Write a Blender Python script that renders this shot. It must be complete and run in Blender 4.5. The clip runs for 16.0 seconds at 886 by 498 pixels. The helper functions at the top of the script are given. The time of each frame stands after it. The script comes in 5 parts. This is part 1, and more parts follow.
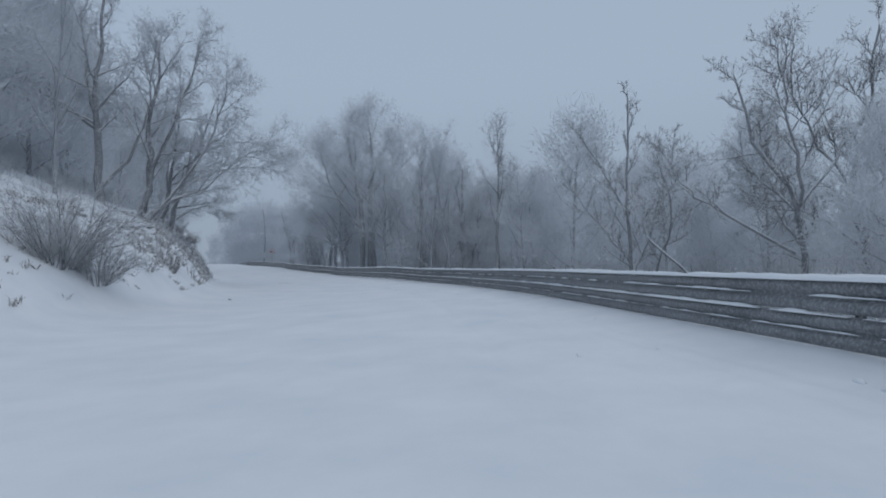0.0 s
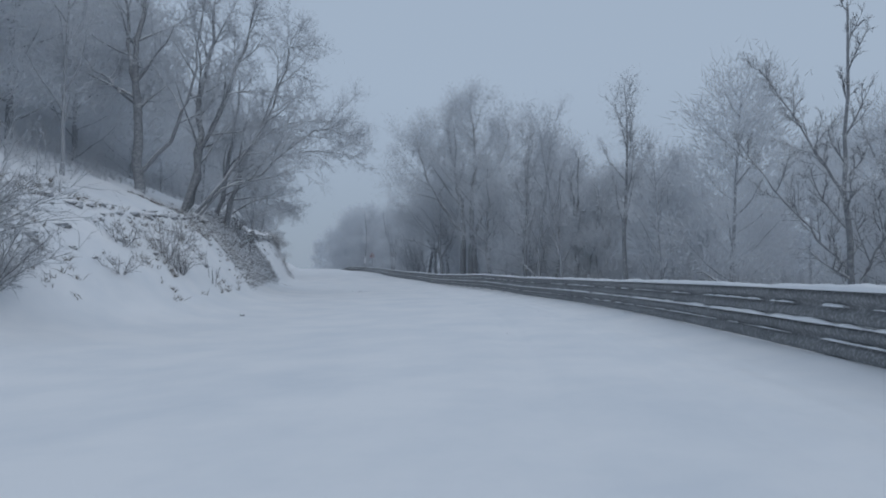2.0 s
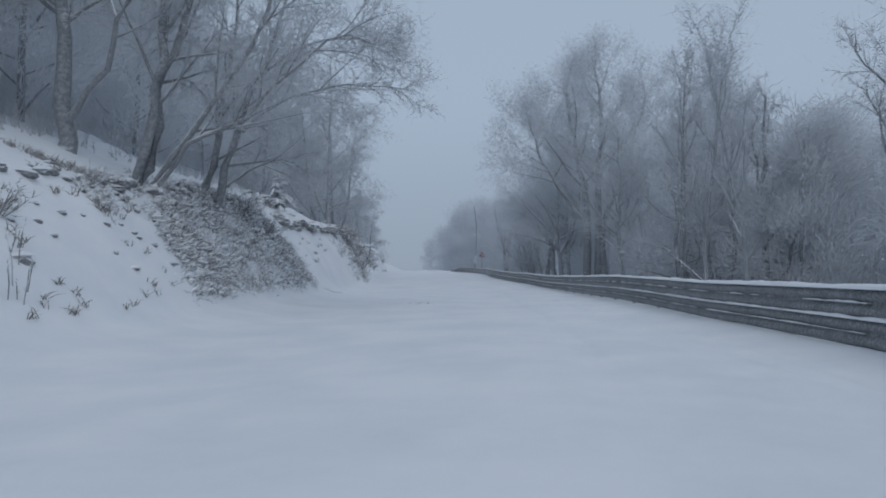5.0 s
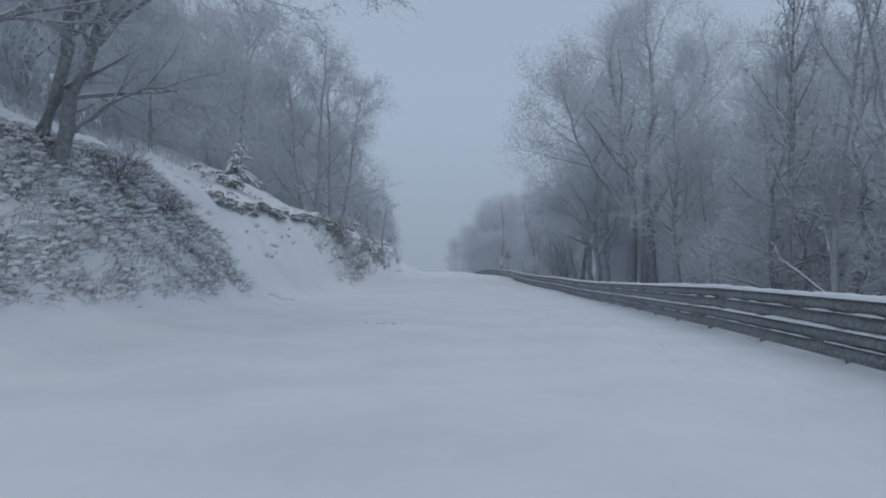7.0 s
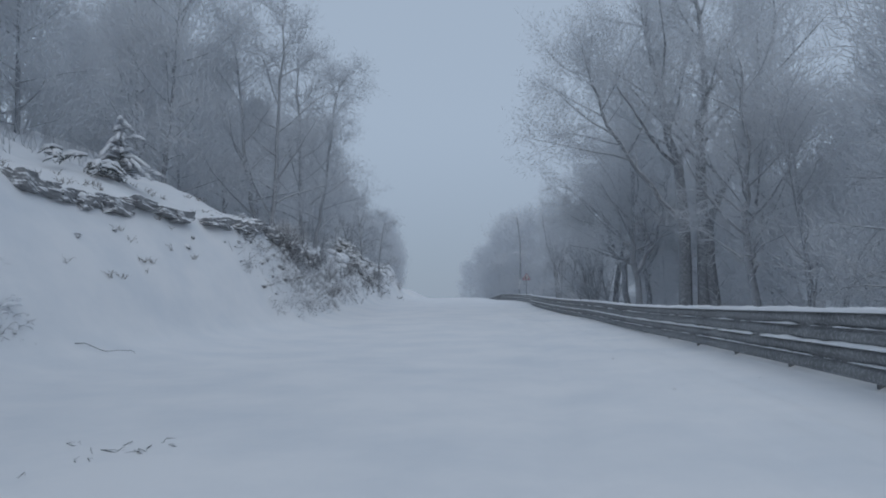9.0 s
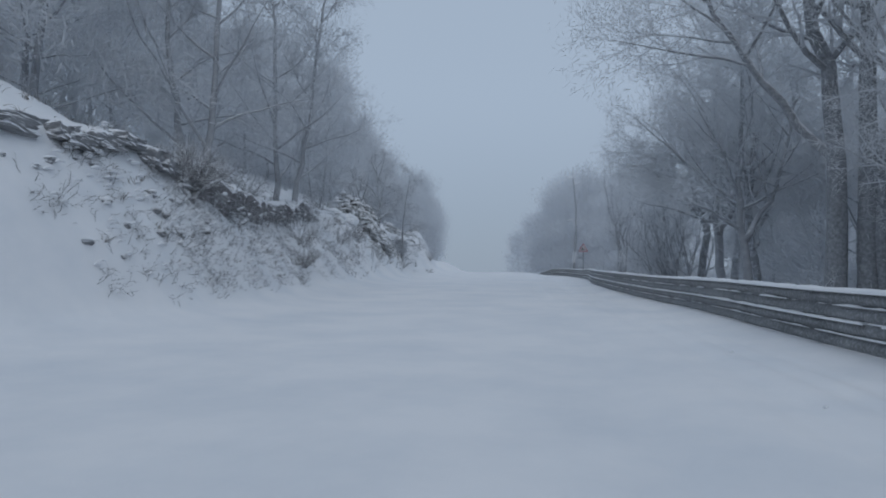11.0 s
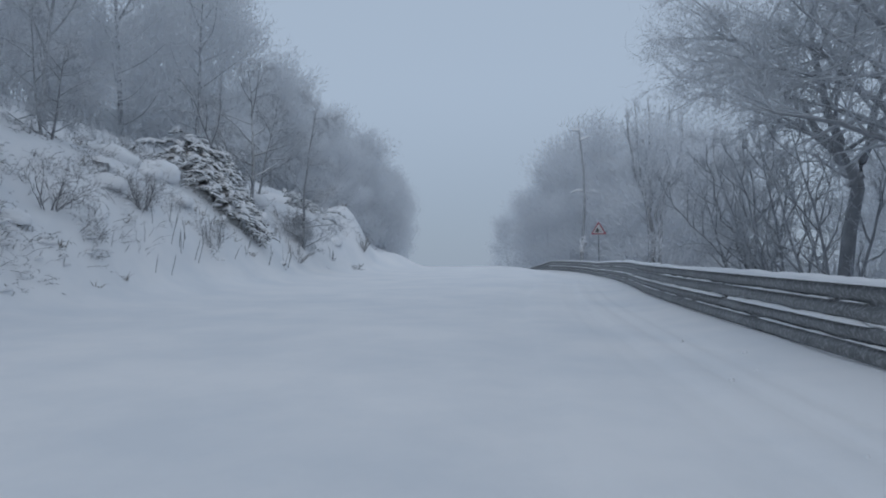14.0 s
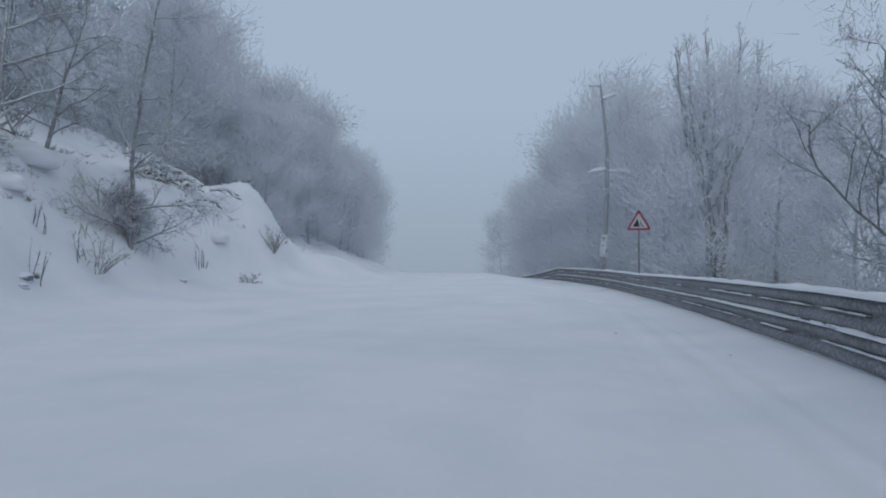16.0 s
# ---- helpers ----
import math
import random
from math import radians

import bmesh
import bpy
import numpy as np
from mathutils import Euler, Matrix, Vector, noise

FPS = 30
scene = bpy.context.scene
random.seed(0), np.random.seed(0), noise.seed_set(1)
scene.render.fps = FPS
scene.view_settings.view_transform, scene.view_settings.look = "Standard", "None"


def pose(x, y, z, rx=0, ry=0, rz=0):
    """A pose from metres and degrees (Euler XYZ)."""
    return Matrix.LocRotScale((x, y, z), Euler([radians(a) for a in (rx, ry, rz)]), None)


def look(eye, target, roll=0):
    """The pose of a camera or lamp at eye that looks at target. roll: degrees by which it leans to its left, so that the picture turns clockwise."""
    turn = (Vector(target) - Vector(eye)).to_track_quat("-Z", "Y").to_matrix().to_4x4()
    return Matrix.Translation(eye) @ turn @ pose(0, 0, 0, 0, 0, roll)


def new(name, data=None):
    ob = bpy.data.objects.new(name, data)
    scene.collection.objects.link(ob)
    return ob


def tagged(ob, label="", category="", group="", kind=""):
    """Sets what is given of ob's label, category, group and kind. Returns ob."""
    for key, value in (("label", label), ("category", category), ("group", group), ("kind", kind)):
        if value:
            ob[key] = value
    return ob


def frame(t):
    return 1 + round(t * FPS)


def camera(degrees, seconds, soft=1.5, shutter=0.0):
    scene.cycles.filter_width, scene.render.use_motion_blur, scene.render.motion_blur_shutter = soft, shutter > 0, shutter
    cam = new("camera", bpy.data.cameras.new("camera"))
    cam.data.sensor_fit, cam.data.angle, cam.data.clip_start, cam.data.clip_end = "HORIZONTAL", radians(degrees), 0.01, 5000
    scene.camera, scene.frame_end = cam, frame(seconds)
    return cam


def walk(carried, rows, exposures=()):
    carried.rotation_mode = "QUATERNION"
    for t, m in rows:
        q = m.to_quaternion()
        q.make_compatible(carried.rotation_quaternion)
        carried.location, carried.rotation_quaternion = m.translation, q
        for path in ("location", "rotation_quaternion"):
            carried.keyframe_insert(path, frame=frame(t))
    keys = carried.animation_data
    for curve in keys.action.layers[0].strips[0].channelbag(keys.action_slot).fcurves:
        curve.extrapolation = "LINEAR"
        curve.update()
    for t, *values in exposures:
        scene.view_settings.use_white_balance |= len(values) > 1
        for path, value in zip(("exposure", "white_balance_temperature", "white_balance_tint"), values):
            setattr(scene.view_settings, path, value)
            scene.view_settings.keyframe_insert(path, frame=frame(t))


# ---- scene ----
# A snowy mountain road in fog: open road with a guard rail, a cut bank and bare winter woods.
cam = camera(70.0, 16.0, soft=1.9)
# seconds, eye x, y, z, yaw to the left, pitch up, roll
PATH = [
    (0, 0.003, 0.000, 1.254, -7.88, 1.38, -1.06),
    (0.5, 0.517, 2.326, 1.246, -5.71, 1.08, -0.44),
    (1, 0.916, 4.560, 1.211, -3.10, 1.63, 0.01),
    (1.5, 1.260, 7.035, 1.188, -0.70, 1.70, 0.16),
    (2, 1.525, 9.623, 1.183, 2.23, 2.20, -0.01),
    (2.5, 1.734, 12.143, 1.183, 7.61, 2.37, -0.07),
    (3, 1.879, 14.518, 1.177, 10.52, 2.65, 0.06),
    (3.5, 1.959, 17.008, 1.157, 13.81, 2.66, 0.41),
    (4, 1.946, 19.615, 1.141, 12.38, 2.51, 0.02),
    (4.2, 1.908, 20.614, 1.139, 12.27, 2.46, -0.24),
    (6.3, 1.193, 30.856, 1.223, 15.74, 2.58, 0.36),
    (6.5, 1.083, 31.858, 1.229, 15.65, 3.11, 0.63),
    (7, 0.769, 34.587, 1.231, 16.47, 2.52, 0.80),
    (7.5, 0.421, 37.261, 1.224, 16.39, 2.55, -0.06),
    (8, -0.017, 40.066, 1.215, 16.61, 2.22, 0.26),
    (8.5, -0.417, 42.532, 1.223, 16.03, 3.80, -0.52),
    (9, -0.916, 45.492, 1.216, 18.32, 4.96, -0.51),
    (9.5, -1.477, 48.457, 1.223, 19.68, 2.66, 0.24),
    (9.7, -1.717, 49.654, 1.255, 19.88, 2.25, 0.31),
    (11.8, -4.664, 63.050, 1.272, 24.61, 2.80, 0.47),
    (12, -5.000, 64.455, 1.306, 24.41, 2.30, 0.66),
    (12.5, -5.906, 68.140, 1.390, 24.76, 1.46, 0.77),
    (13, -6.897, 71.972, 1.462, 24.30, 1.32, 0.27),
    (13.5, -7.913, 75.786, 1.586, 24.09, 1.69, -0.04),
    (14, -8.923, 79.488, 1.704, 22.67, 1.98, -0.26),
    (14.5, -9.917, 83.183, 1.830, 23.87, 1.94, -0.80),
    (15, -10.898, 86.741, 1.949, 23.48, 1.20, 0.08),
    (15.5, -11.923, 90.388, 2.075, 21.72, 2.00, 0.22),
    (16, -12.909, 93.805, 2.199, 22.37, 2.15, 0.33),
]


def aim(x, y, z, yaw, pitch, roll):
    a, b = radians(yaw), radians(pitch)
    return look((x, y, z), (x - math.sin(a) * math.cos(b), y + math.cos(a) * math.cos(b), z + math.sin(b)), roll)


walk(cam, [(t, aim(*row)) for t, *row in PATH], [(0, 0.0), (13, 0.0), (14, 0.07), (15, 0.13), (16, 0.08)])

# ---- world and light: overcast, snow-laden air, bluish daylight ----
world = bpy.data.worlds.new("overcast_sky")
scene.world = world
world.use_nodes = True
wn, wl = world.node_tree.nodes, world.node_tree.links
bg = wn["Background"]
sky = wn.new("ShaderNodeTexSky")
sky.sky_type, sky.sun_disc = "NISHITA", False
sky.sun_elevation, sky.sun_rotation = radians(38), radians(150)
cloud = wn.new("ShaderNodeMix")
cloud.data_type = "RGBA"
cloud.inputs["Factor"].default_value = 0.965
cloud.inputs["B"].default_value = (3.36, 4.16, 5.25, 1)
wl.new(sky.outputs["Color"], cloud.inputs["A"])
# the fog is greyer near the ground than overhead
wtc, wsep, wrise, wdim = wn.new("ShaderNodeTexCoord"), wn.new("ShaderNodeSeparateXYZ"), wn.new("ShaderNodeMapRange"), wn.new("ShaderNodeMix")
wrise.interpolation_type = "SMOOTHSTEP"
for key, v in (("From Min", -0.02), ("From Max", 0.30), ("To Min", 0.80), ("To Max", 1.03)):
    wrise.inputs[key].default_value = v
wdim.data_type, wdim.blend_type = "RGBA", "MULTIPLY"
wdim.inputs["Factor"].default_value = 1.0
wl.new(wtc.outputs["Generated"], wsep.inputs["Vector"])
wl.new(wsep.outputs["Z"], wrise.inputs["Value"])
wl.new(cloud.outputs["Result"], wdim.inputs["A"])
wl.new(wrise.outputs["Result"], wdim.inputs["B"])
wl.new(wdim.outputs["Result"], bg.inputs["Color"])
bg.inputs["Strength"].default_value = 0.104

sun_data = bpy.data.lights.new("sun", "SUN")
sun_data.energy, sun_data.angle, sun_data.color = 0.5, radians(70), (1.0, 0.97, 0.93)
sun = new("sun", sun_data)
sun.matrix_world = look((0, 0, 60), (-18, 47, 0))


# ---- materials ----
def material(name):
    m = bpy.data.materials.new(name)
    m.use_nodes = True
    n, l = m.node_tree.nodes, m.node_tree.links
    return m, n, l, n["Principled BSDF"]


def noise_node(n, l, scale, detail=4.0, rough=0.6, coord="Object"):
    tc = n.new("ShaderNodeTexCoord")
    t = n.new("ShaderNodeTexNoise")
    t.inputs["Scale"].default_value, t.inputs["Detail"].default_value, t.inputs["Roughness"].default_value = scale, detail, rough
    l.new(tc.outputs[coord], t.inputs["Vector"])
    return t


def ramp(n, l, src, stops):
    r = n.new("ShaderNodeValToRGB")
    els = r.color_ramp.elements
    while len(els) < len(stops):
        els.new(0.5)
    for e, (p, c) in zip(els, stops):
        e.position, e.color = p, (*c, 1)
    l.new(src, r.inputs["Fac"])
    return r


def bump(n, l, bsdf, src, strength, distance):
    b = n.new("ShaderNodeBump")
    b.inputs["Strength"].default_value, b.inputs["Distance"].default_value = strength, distance
    l.new(src, b.inputs["Height"])
    l.new(b.outputs["Normal"], bsdf.inputs["Normal"])
    return b


def mix_rgb(n, l, fac, a, b):
    x = n.new("ShaderNodeMix")
    x.data_type = "RGBA"
    for key, v in (("Factor", fac), ("A", a), ("B", b)):
        if isinstance(v, bpy.types.NodeSocket):
            l.new(v, x.inputs[key])
        else:
            x.inputs[key].default_value = (*v, 1) if isinstance(v, tuple) else v
    return x.outputs["Result"]


def math_node(n, l, op, a, b=0.0, clamp=False):
    x = n.new("ShaderNodeMath")
    x.operation, x.use_clamp = op, clamp
    for i, v in enumerate((a, b)):
        if isinstance(v, bpy.types.NodeSocket):
            l.new(v, x.inputs[i])
        else:
            x.inputs[i].default_value = v
    return x.outputs[0]


SNOW = (0.80, 0.82, 0.85)


def snow_material(name="snow", rough=0.75):
    m, n, l, p = material(name)
    big, fine = noise_node(n, l, 0.5, 5), noise_node(n, l, 28, 6)
    c = ramp(n, l, big.outputs["Fac"], [(0.3, (0.74, 0.77, 0.81)), (0.62, (0.84, 0.85, 0.87))])
    l.new(c.outputs["Color"], p.inputs["Base Color"])
    p.inputs["Roughness"].default_value = rough
    p.inputs["Specular IOR Level"].default_value = 0.25
    h = math_node(n, l, "ADD", big.outputs["Fac"], math_node(n, l, "MULTIPLY", fine.outputs["Fac"], 0.25))
    bump(n, l, p, h, 0.14, 0.04)
    return m


def snowy(name, low, high, scale, cover, start=0.15, end=0.6, rough=0.85, bump_size=0.02, patch=6.0, through_light=0.0):
    """A surface in two tones with snow lying on whatever faces up; cover: how much of it."""
    m, n, l, p = material(name)
    t, pt = noise_node(n, l, scale, 5), noise_node(n, l, patch, 3)
    base = ramp(n, l, t.outputs["Fac"], [(0.3, low), (0.7, high)]).outputs["Color"]
    geo = n.new("ShaderNodeNewGeometry")
    sep = n.new("ShaderNodeSeparateXYZ")
    l.new(geo.outputs["Normal"], sep.inputs["Vector"])
    up = n.new("ShaderNodeMapRange")
    up.interpolation_type = "SMOOTHSTEP"
    up.inputs["From Min"].default_value, up.inputs["From Max"].default_value = start, end
    l.new(math_node(n, l, "ADD", sep.outputs["Z"], math_node(n, l, "MULTIPLY", math_node(n, l, "SUBTRACT", pt.outputs["Fac"], 0.5), 0.9)), up.inputs["Value"])
    fac = math_node(n, l, "MULTIPLY", up.outputs["Result"], cover, True)
    l.new(mix_rgb(n, l, fac, base, SNOW), p.inputs["Base Color"])
    p.inputs["Roughness"].default_value = rough
    p.inputs["Specular IOR Level"].default_value = 0.2
    bump(n, l, p, t.outputs["Fac"], 0.5, bump_size)
    if through_light:
        # ice crystals let light through
        thin, both = n.new("ShaderNodeBsdfTranslucent"), n.new("ShaderNodeMixShader")
        thin.inputs["Color"].default_value = (*SNOW, 1)
        both.inputs["Fac"].default_value = through_light
        l.new(p.outputs["BSDF"], both.inputs[1])
        l.new(thin.outputs["BSDF"], both.inputs[2])
        l.new(both.outputs["Shader"], n["Material Output"].inputs["Surface"])
    return m


M_SNOW = snow_material()
M_BARK = snowy("grey_bark_with_snow", (0.085, 0.09, 0.098), (0.18, 0.187, 0.195), 5, 0.9, 0.25, 0.8)
# rime, with some fog paleness put into the bark colour
M_PALE_BARK = snowy("rimed_bark_paled_by_haze", (0.18, 0.19, 0.205), (0.38, 0.395, 0.415), 8, 0.95, 0.1, 0.55)
M_TWIG = snowy("snow_dusted_twigs", (0.15, 0.157, 0.17), (0.25, 0.26, 0.275), 3, 0.85, -0.1, 0.6)
# rime in steps, paler for further trees: fog haze put into the colour
M_RIME_HAZE = snowy("rimed_hazy_twigs", (0.34, 0.355, 0.38), (0.45, 0.47, 0.495), 2, 0.9, -0.2, 0.6, through_light=0.25)
M_FROST_HAZE = snowy("hoar_frost_and_haze", (0.74, 0.755, 0.775), (0.82, 0.835, 0.85), 1.0, 0.7, 0.0, 0.8, through_light=0.6)
M_RIME_HAZE_BARK = snowy("rime_and_haze_bark", (0.30, 0.315, 0.34), (0.42, 0.435, 0.46), 4, 0.9, 0.2, 0.8)
M_HOAR_HAZE = snowy("hoar_frosted_hazy_twigs", (0.44, 0.46, 0.49), (0.55, 0.57, 0.60), 1.5, 0.8, -0.1, 0.7, through_light=0.35)
M_MIST = snowy("fine_rimed_hazy_twigs", (0.67, 0.685, 0.705), (0.73, 0.745, 0.76), 0.4, 0.35, 0.0, 0.9, through_light=0.5)
M_ROCK = snowy("limestone_with_snow", (0.17, 0.178, 0.19), (0.36, 0.365, 0.375), 2.5, 1.0, 0.1, 0.5, bump_size=0.08, patch=3.5)
M_EARTH = snowy("bare_brown_earth", (0.15, 0.148, 0.158), (0.31, 0.303, 0.312), 3, 1.0, 0.0, 0.55, bump_size=0.08, patch=2)
M_BRUSH = snowy("dark_brush_with_snow", (0.115, 0.117, 0.127), (0.235, 0.235, 0.247), 9, 1.0, -0.1, 0.5, patch=5)
M_STALK = snowy("dry_grass_stalks", (0.14, 0.128, 0.118), (0.25, 0.228, 0.205), 9, 0.7, 0.2, 0.8, patch=12)
M_FIR = snowy("fir_needles_with_snow", (0.10, 0.112, 0.115), (0.19, 0.205, 0.205), 6, 1.0, -0.05, 0.5, patch=4)


def steel_material():
    m, n, l, p = material("weathered_galvanised_steel")
    a, b = noise_node(n, l, 1.2, 4), noise_node(n, l, 22, 5)
    c = ramp(n, l, a.outputs["Fac"], [(0.3, (0.13, 0.14, 0.15)), (0.7, (0.23, 0.24, 0.25))]).outputs["Color"]
    frost = ramp(n, l, b.outputs["Fac"], [(0.45, (0, 0, 0)), (0.8, (0.42, 0.42, 0.42))]).outputs["Color"]
    l.new(mix_rgb(n, l, frost, c, SNOW), p.inputs["Base Color"])
    p.inputs["Metallic"].default_value, p.inputs["Roughness"].default_value = 0.35, 0.6
    bump(n, l, p, b.outputs["Fac"], 0.15, 0.01)
    return m


M_STEEL = steel_material()


def paint(name, colour, rough=0.45):
    m, n, l, p = material(name)
    t = noise_node(n, l, 9, 4)
    c = ramp(n, l, t.outputs["Fac"], [(0.35, tuple(v * 0.82 for v in colour)), (0.7, colour)])
    l.new(c.outputs["Color"], p.inputs["Base Color"])
    p.inputs["Roughness"].default_value = rough
    return m


# ---- the lines of the road ----
RAIL = [(5.0, -30), (5.25, -8), (5.55, 7), (5.85, 15), (5.98, 25), (5.65, 31), (4.95, 36), (3.7, 42.5), (2.1, 50), (1.05, 56), (-0.05, 61.5), (-1.0, 65.5), (-2.8, 72),
        (-4.25, 77.4), (-5.85, 82), (-8.4, 90.2), (-10.25, 97), (-11.6, 103.5), (-13.0, 110), (-16.2, 122.4), (-20.6, 133), (-25.2, 143), (-31, 153), (-40, 166), (-55, 185), (-85, 215), (-140, 262)]
FOOT = [(-8.5, -30), (-8, 0), (-7.6, 20), (-7.3, 31), (-8.2, 38), (-9.8, 45), (-10.8, 51), (-12.4, 57), (-13.6, 62), (-15.0, 69.5), (-17.3, 76), (-19.3, 81.5),
        (-22.5, 91), (-25.4, 101), (-28.2, 109), (-29.1, 115.5), (-30.9, 120.5), (-33.6, 126), (-36.9, 135), (-40.8, 148), (-46.5, 161), (-58, 178), (-102, 215), (-160, 262)]


def curve_x(pts):
    """x over y along a smooth line through the points (monotone cubic)."""
    ys, xs = np.array([p[1] for p in pts], float), np.array([p[0] for p in pts], float)
    slopes = np.gradient(xs, ys)

    def f(y):
        i = int(np.clip(np.searchsorted(ys, y) - 1, 0, len(ys) - 2))
        h = ys[i + 1] - ys[i]
        t = (y - ys[i]) / h
        if t < 0 or t > 1:
            k = 0 if t < 0 else -1
            return float(xs[k] + slopes[k] * (y - ys[k]))
        a, b = 2 * t**3 - 3 * t**2 + 1, t**3 - 2 * t**2 + t
        return float(a * xs[i] + b * h * slopes[i] + (1 - a) * xs[i + 1] + (t**3 - t**2) * h * slopes[i + 1])
    return f


rail_x, foot_x = curve_x(RAIL), curve_x(FOOT)
# along y: steepness of the cut, height of its crest, slope of the hillside above
STEEP = ([-30, 0, 22, 33, 41, 50, 58, 69.5, 72, 75, 81, 88, 92, 101, 109, 116, 122, 130, 150, 300], [.5, .6, .72, .85, 1.05, 1.3, 1.2, 1.6, 1.5, 1.35, 1.15, 1.0, 1.15, 1.15, 1.2, 1.5, .9, .5, .4, .4])
CREST = ([-30, 0, 22, 33, 41, 50, 58, 69.5, 72, 75, 81, 88, 92, 101, 109, 116, 122, 130, 150, 300], [3, 3.4, 3.6, 3.6, 4.0, 4.4, 4.5, 4.6, 3.6, 3.4, 3.4, 4.0, 4.5, 4.2, 4.0, 3.3, 1.6, 1.0, 1.0, 1.0])


# how far the rail and the road edge under it lie above or below the road's middle
LIFT = ([-30, 20, 30, 40, 44, 48, 58, 64, 73, 79, 90, 103, 110, 119, 140, 262], [.06, .06, .02, .04, .11, .17, .14, .14, .10, .01, -.03, -.08, -.2, -.4, -.5, -.5])


def lift(y):
    return float(np.interp(y, *LIFT))


def relief(x, y, s):
    return noise.noise((x * s, y * s, 3.1))


def dip(y):
    """How far the far lane lies below the middle of the road."""
    return float(np.interp(y, (-10, 10, 22, 30, 42, 50), (0.1, 0.16, 0.22, 0.22, 0.08, 0)))


def mound(x, y):
    """The rounded snow-covered rock at the end of the bank."""
    peak = 1.0 * math.exp(-(((x + 31.0) / 1.2) ** 2 + ((y - 116.2) / 2.0) ** 2))
    return peak + 1.1 * math.exp(-(((x + 30.6) / 1.3) ** 2 + ((y - 121.5) / 3.2) ** 2))


def grade(x, y):
    """The climb of the road: level at first, then three in a hundred, easing off past the sign."""
    q = 0.96 * y - 0.28 * x
    u = min(max(q - 60, 0.0), 8.0)
    v = min(max(q - 125, 0.0), 25.0)
    return 0.03 * (u * u / 16 + min(max(q - 68, 0.0), 57.0) + v - v * v / 50)


def fall(y):
    """How far the country drops past the bend."""
    k = min(1.0, max(0.0, (y - 150) / 260))
    return 26.0 * k * k * (3 - 2 * k) + 0.02 * max(0.0, y - 150)


def ground_z(x, y):
    return lie(x, min(max(y, -30), 262)) - fall(y) + grade(x, y)


def rail_z(y):
    return lift(y) + grade(rail_x(y), y)


def lie(x, y):
    xr, xf = rail_x(y), foot_x(y)
    if x > xr:
        d = x - xr
        z = 0.02 + lift(y) + 0.11 * math.exp(-((d - 0.1) / 0.7) ** 2) - 0.10 * max(0, d - 1.2) * (1 if d < 14 else 14 / d) + 0.25 * relief(x, y, 0.12) * min(1, d / 4)
        return z
    if x > xf:
        w = xr - x
        z = 0.004 * relief(x, y, 0.7) + 0.012 * relief(x, y, 0.18)
        z += float(np.interp(y, (38, 47, 62, 69), (1, 0.35, 0.35, 1))) * (0.115 + 0.03 * relief(0, y, 0.6)) * math.exp(-(w / 0.55) ** 2) + 0.02 * relief(x, y, 1.7) * math.exp(-((w - 0.7) / 0.7) ** 2)
        for track, deep in ((1.05, 0.025), (1.45, 0.03), (2.0, 0.045), (2.25, 0.035), (3.5, 0.045), (3.75, 0.035)):
            z -= deep * math.exp(-((w - track - 0.2 * relief(0, y, 0.05)) / 0.11) ** 2)
        k = min(1.0, max(0.0, (4.5 - w) / 3.5))
        z += lift(y) * k * k * (3 - 2 * k)
        k = min(1.0, max(0.0, (w - 4) / 6))
        z -= dip(y) * k * k * (3 - 2 * k)
        e = x - xf
        z += 0.35 * math.exp(-e / 0.9)
        return z + mound(x, y)
    d = xf - x
    s, c = float(np.interp(y, *STEEP)), float(np.interp(y, *CREST))
    rise = 0.35 + s * d * min(1.0, 0.35 + d / 1.6)
    over = c + 0.42 * (d - (c - 0.35) / s) if d > (c - 0.35) / s else c
    z = min(rise, over) if rise > c else rise
    if d > 14:
        z = c + 0.42 * (14 - (c - 0.35) / s) + 0.16 * (min(d, 120) - 14)
    lump = min(1.0, d / 1.2)
    z += lump * (0.28 * relief(x, y, 0.33) + 0.13 * relief(x, y, 0.9) + 0.05 * relief(x, y, 2.3))
    z *= float(np.interp(y, (140, 190), (1, 0.12)))
    return z + mound(x, y) - dip(y) * max(0.0, 1 - d / 2.5)


def bm_object(name, verts, faces, mat, parent=None, label="", smooth=True):
    me = bpy.data.meshes.new(name)
    me.from_pydata(verts, [], faces)
    me.update()
    if smooth:
        me.polygons.foreach_set("use_smooth", [True] * len(me.polygons))
    me.materials.append(mat)
    ob = new(name, me)
    if parent is not None:
        ob.parent = parent
    if label:
        ob["label"] = label
    return ob


def part(name, bm, mat, parent, label=""):
    """Links a bmesh as one mesh object under a thing or a part."""
    me = bpy.data.meshes.new(name)
    bm.to_mesh(me)
    bm.free()
    me.materials.append(mat)
    ob = new(name, me)
    ob.parent = parent
    if label:
        ob["label"] = label
    return ob


def thing(name, place, label, category, group="", kind=""):
    ob = new(name)
    ob.location = place
    return tagged(ob, label, category, group, kind)


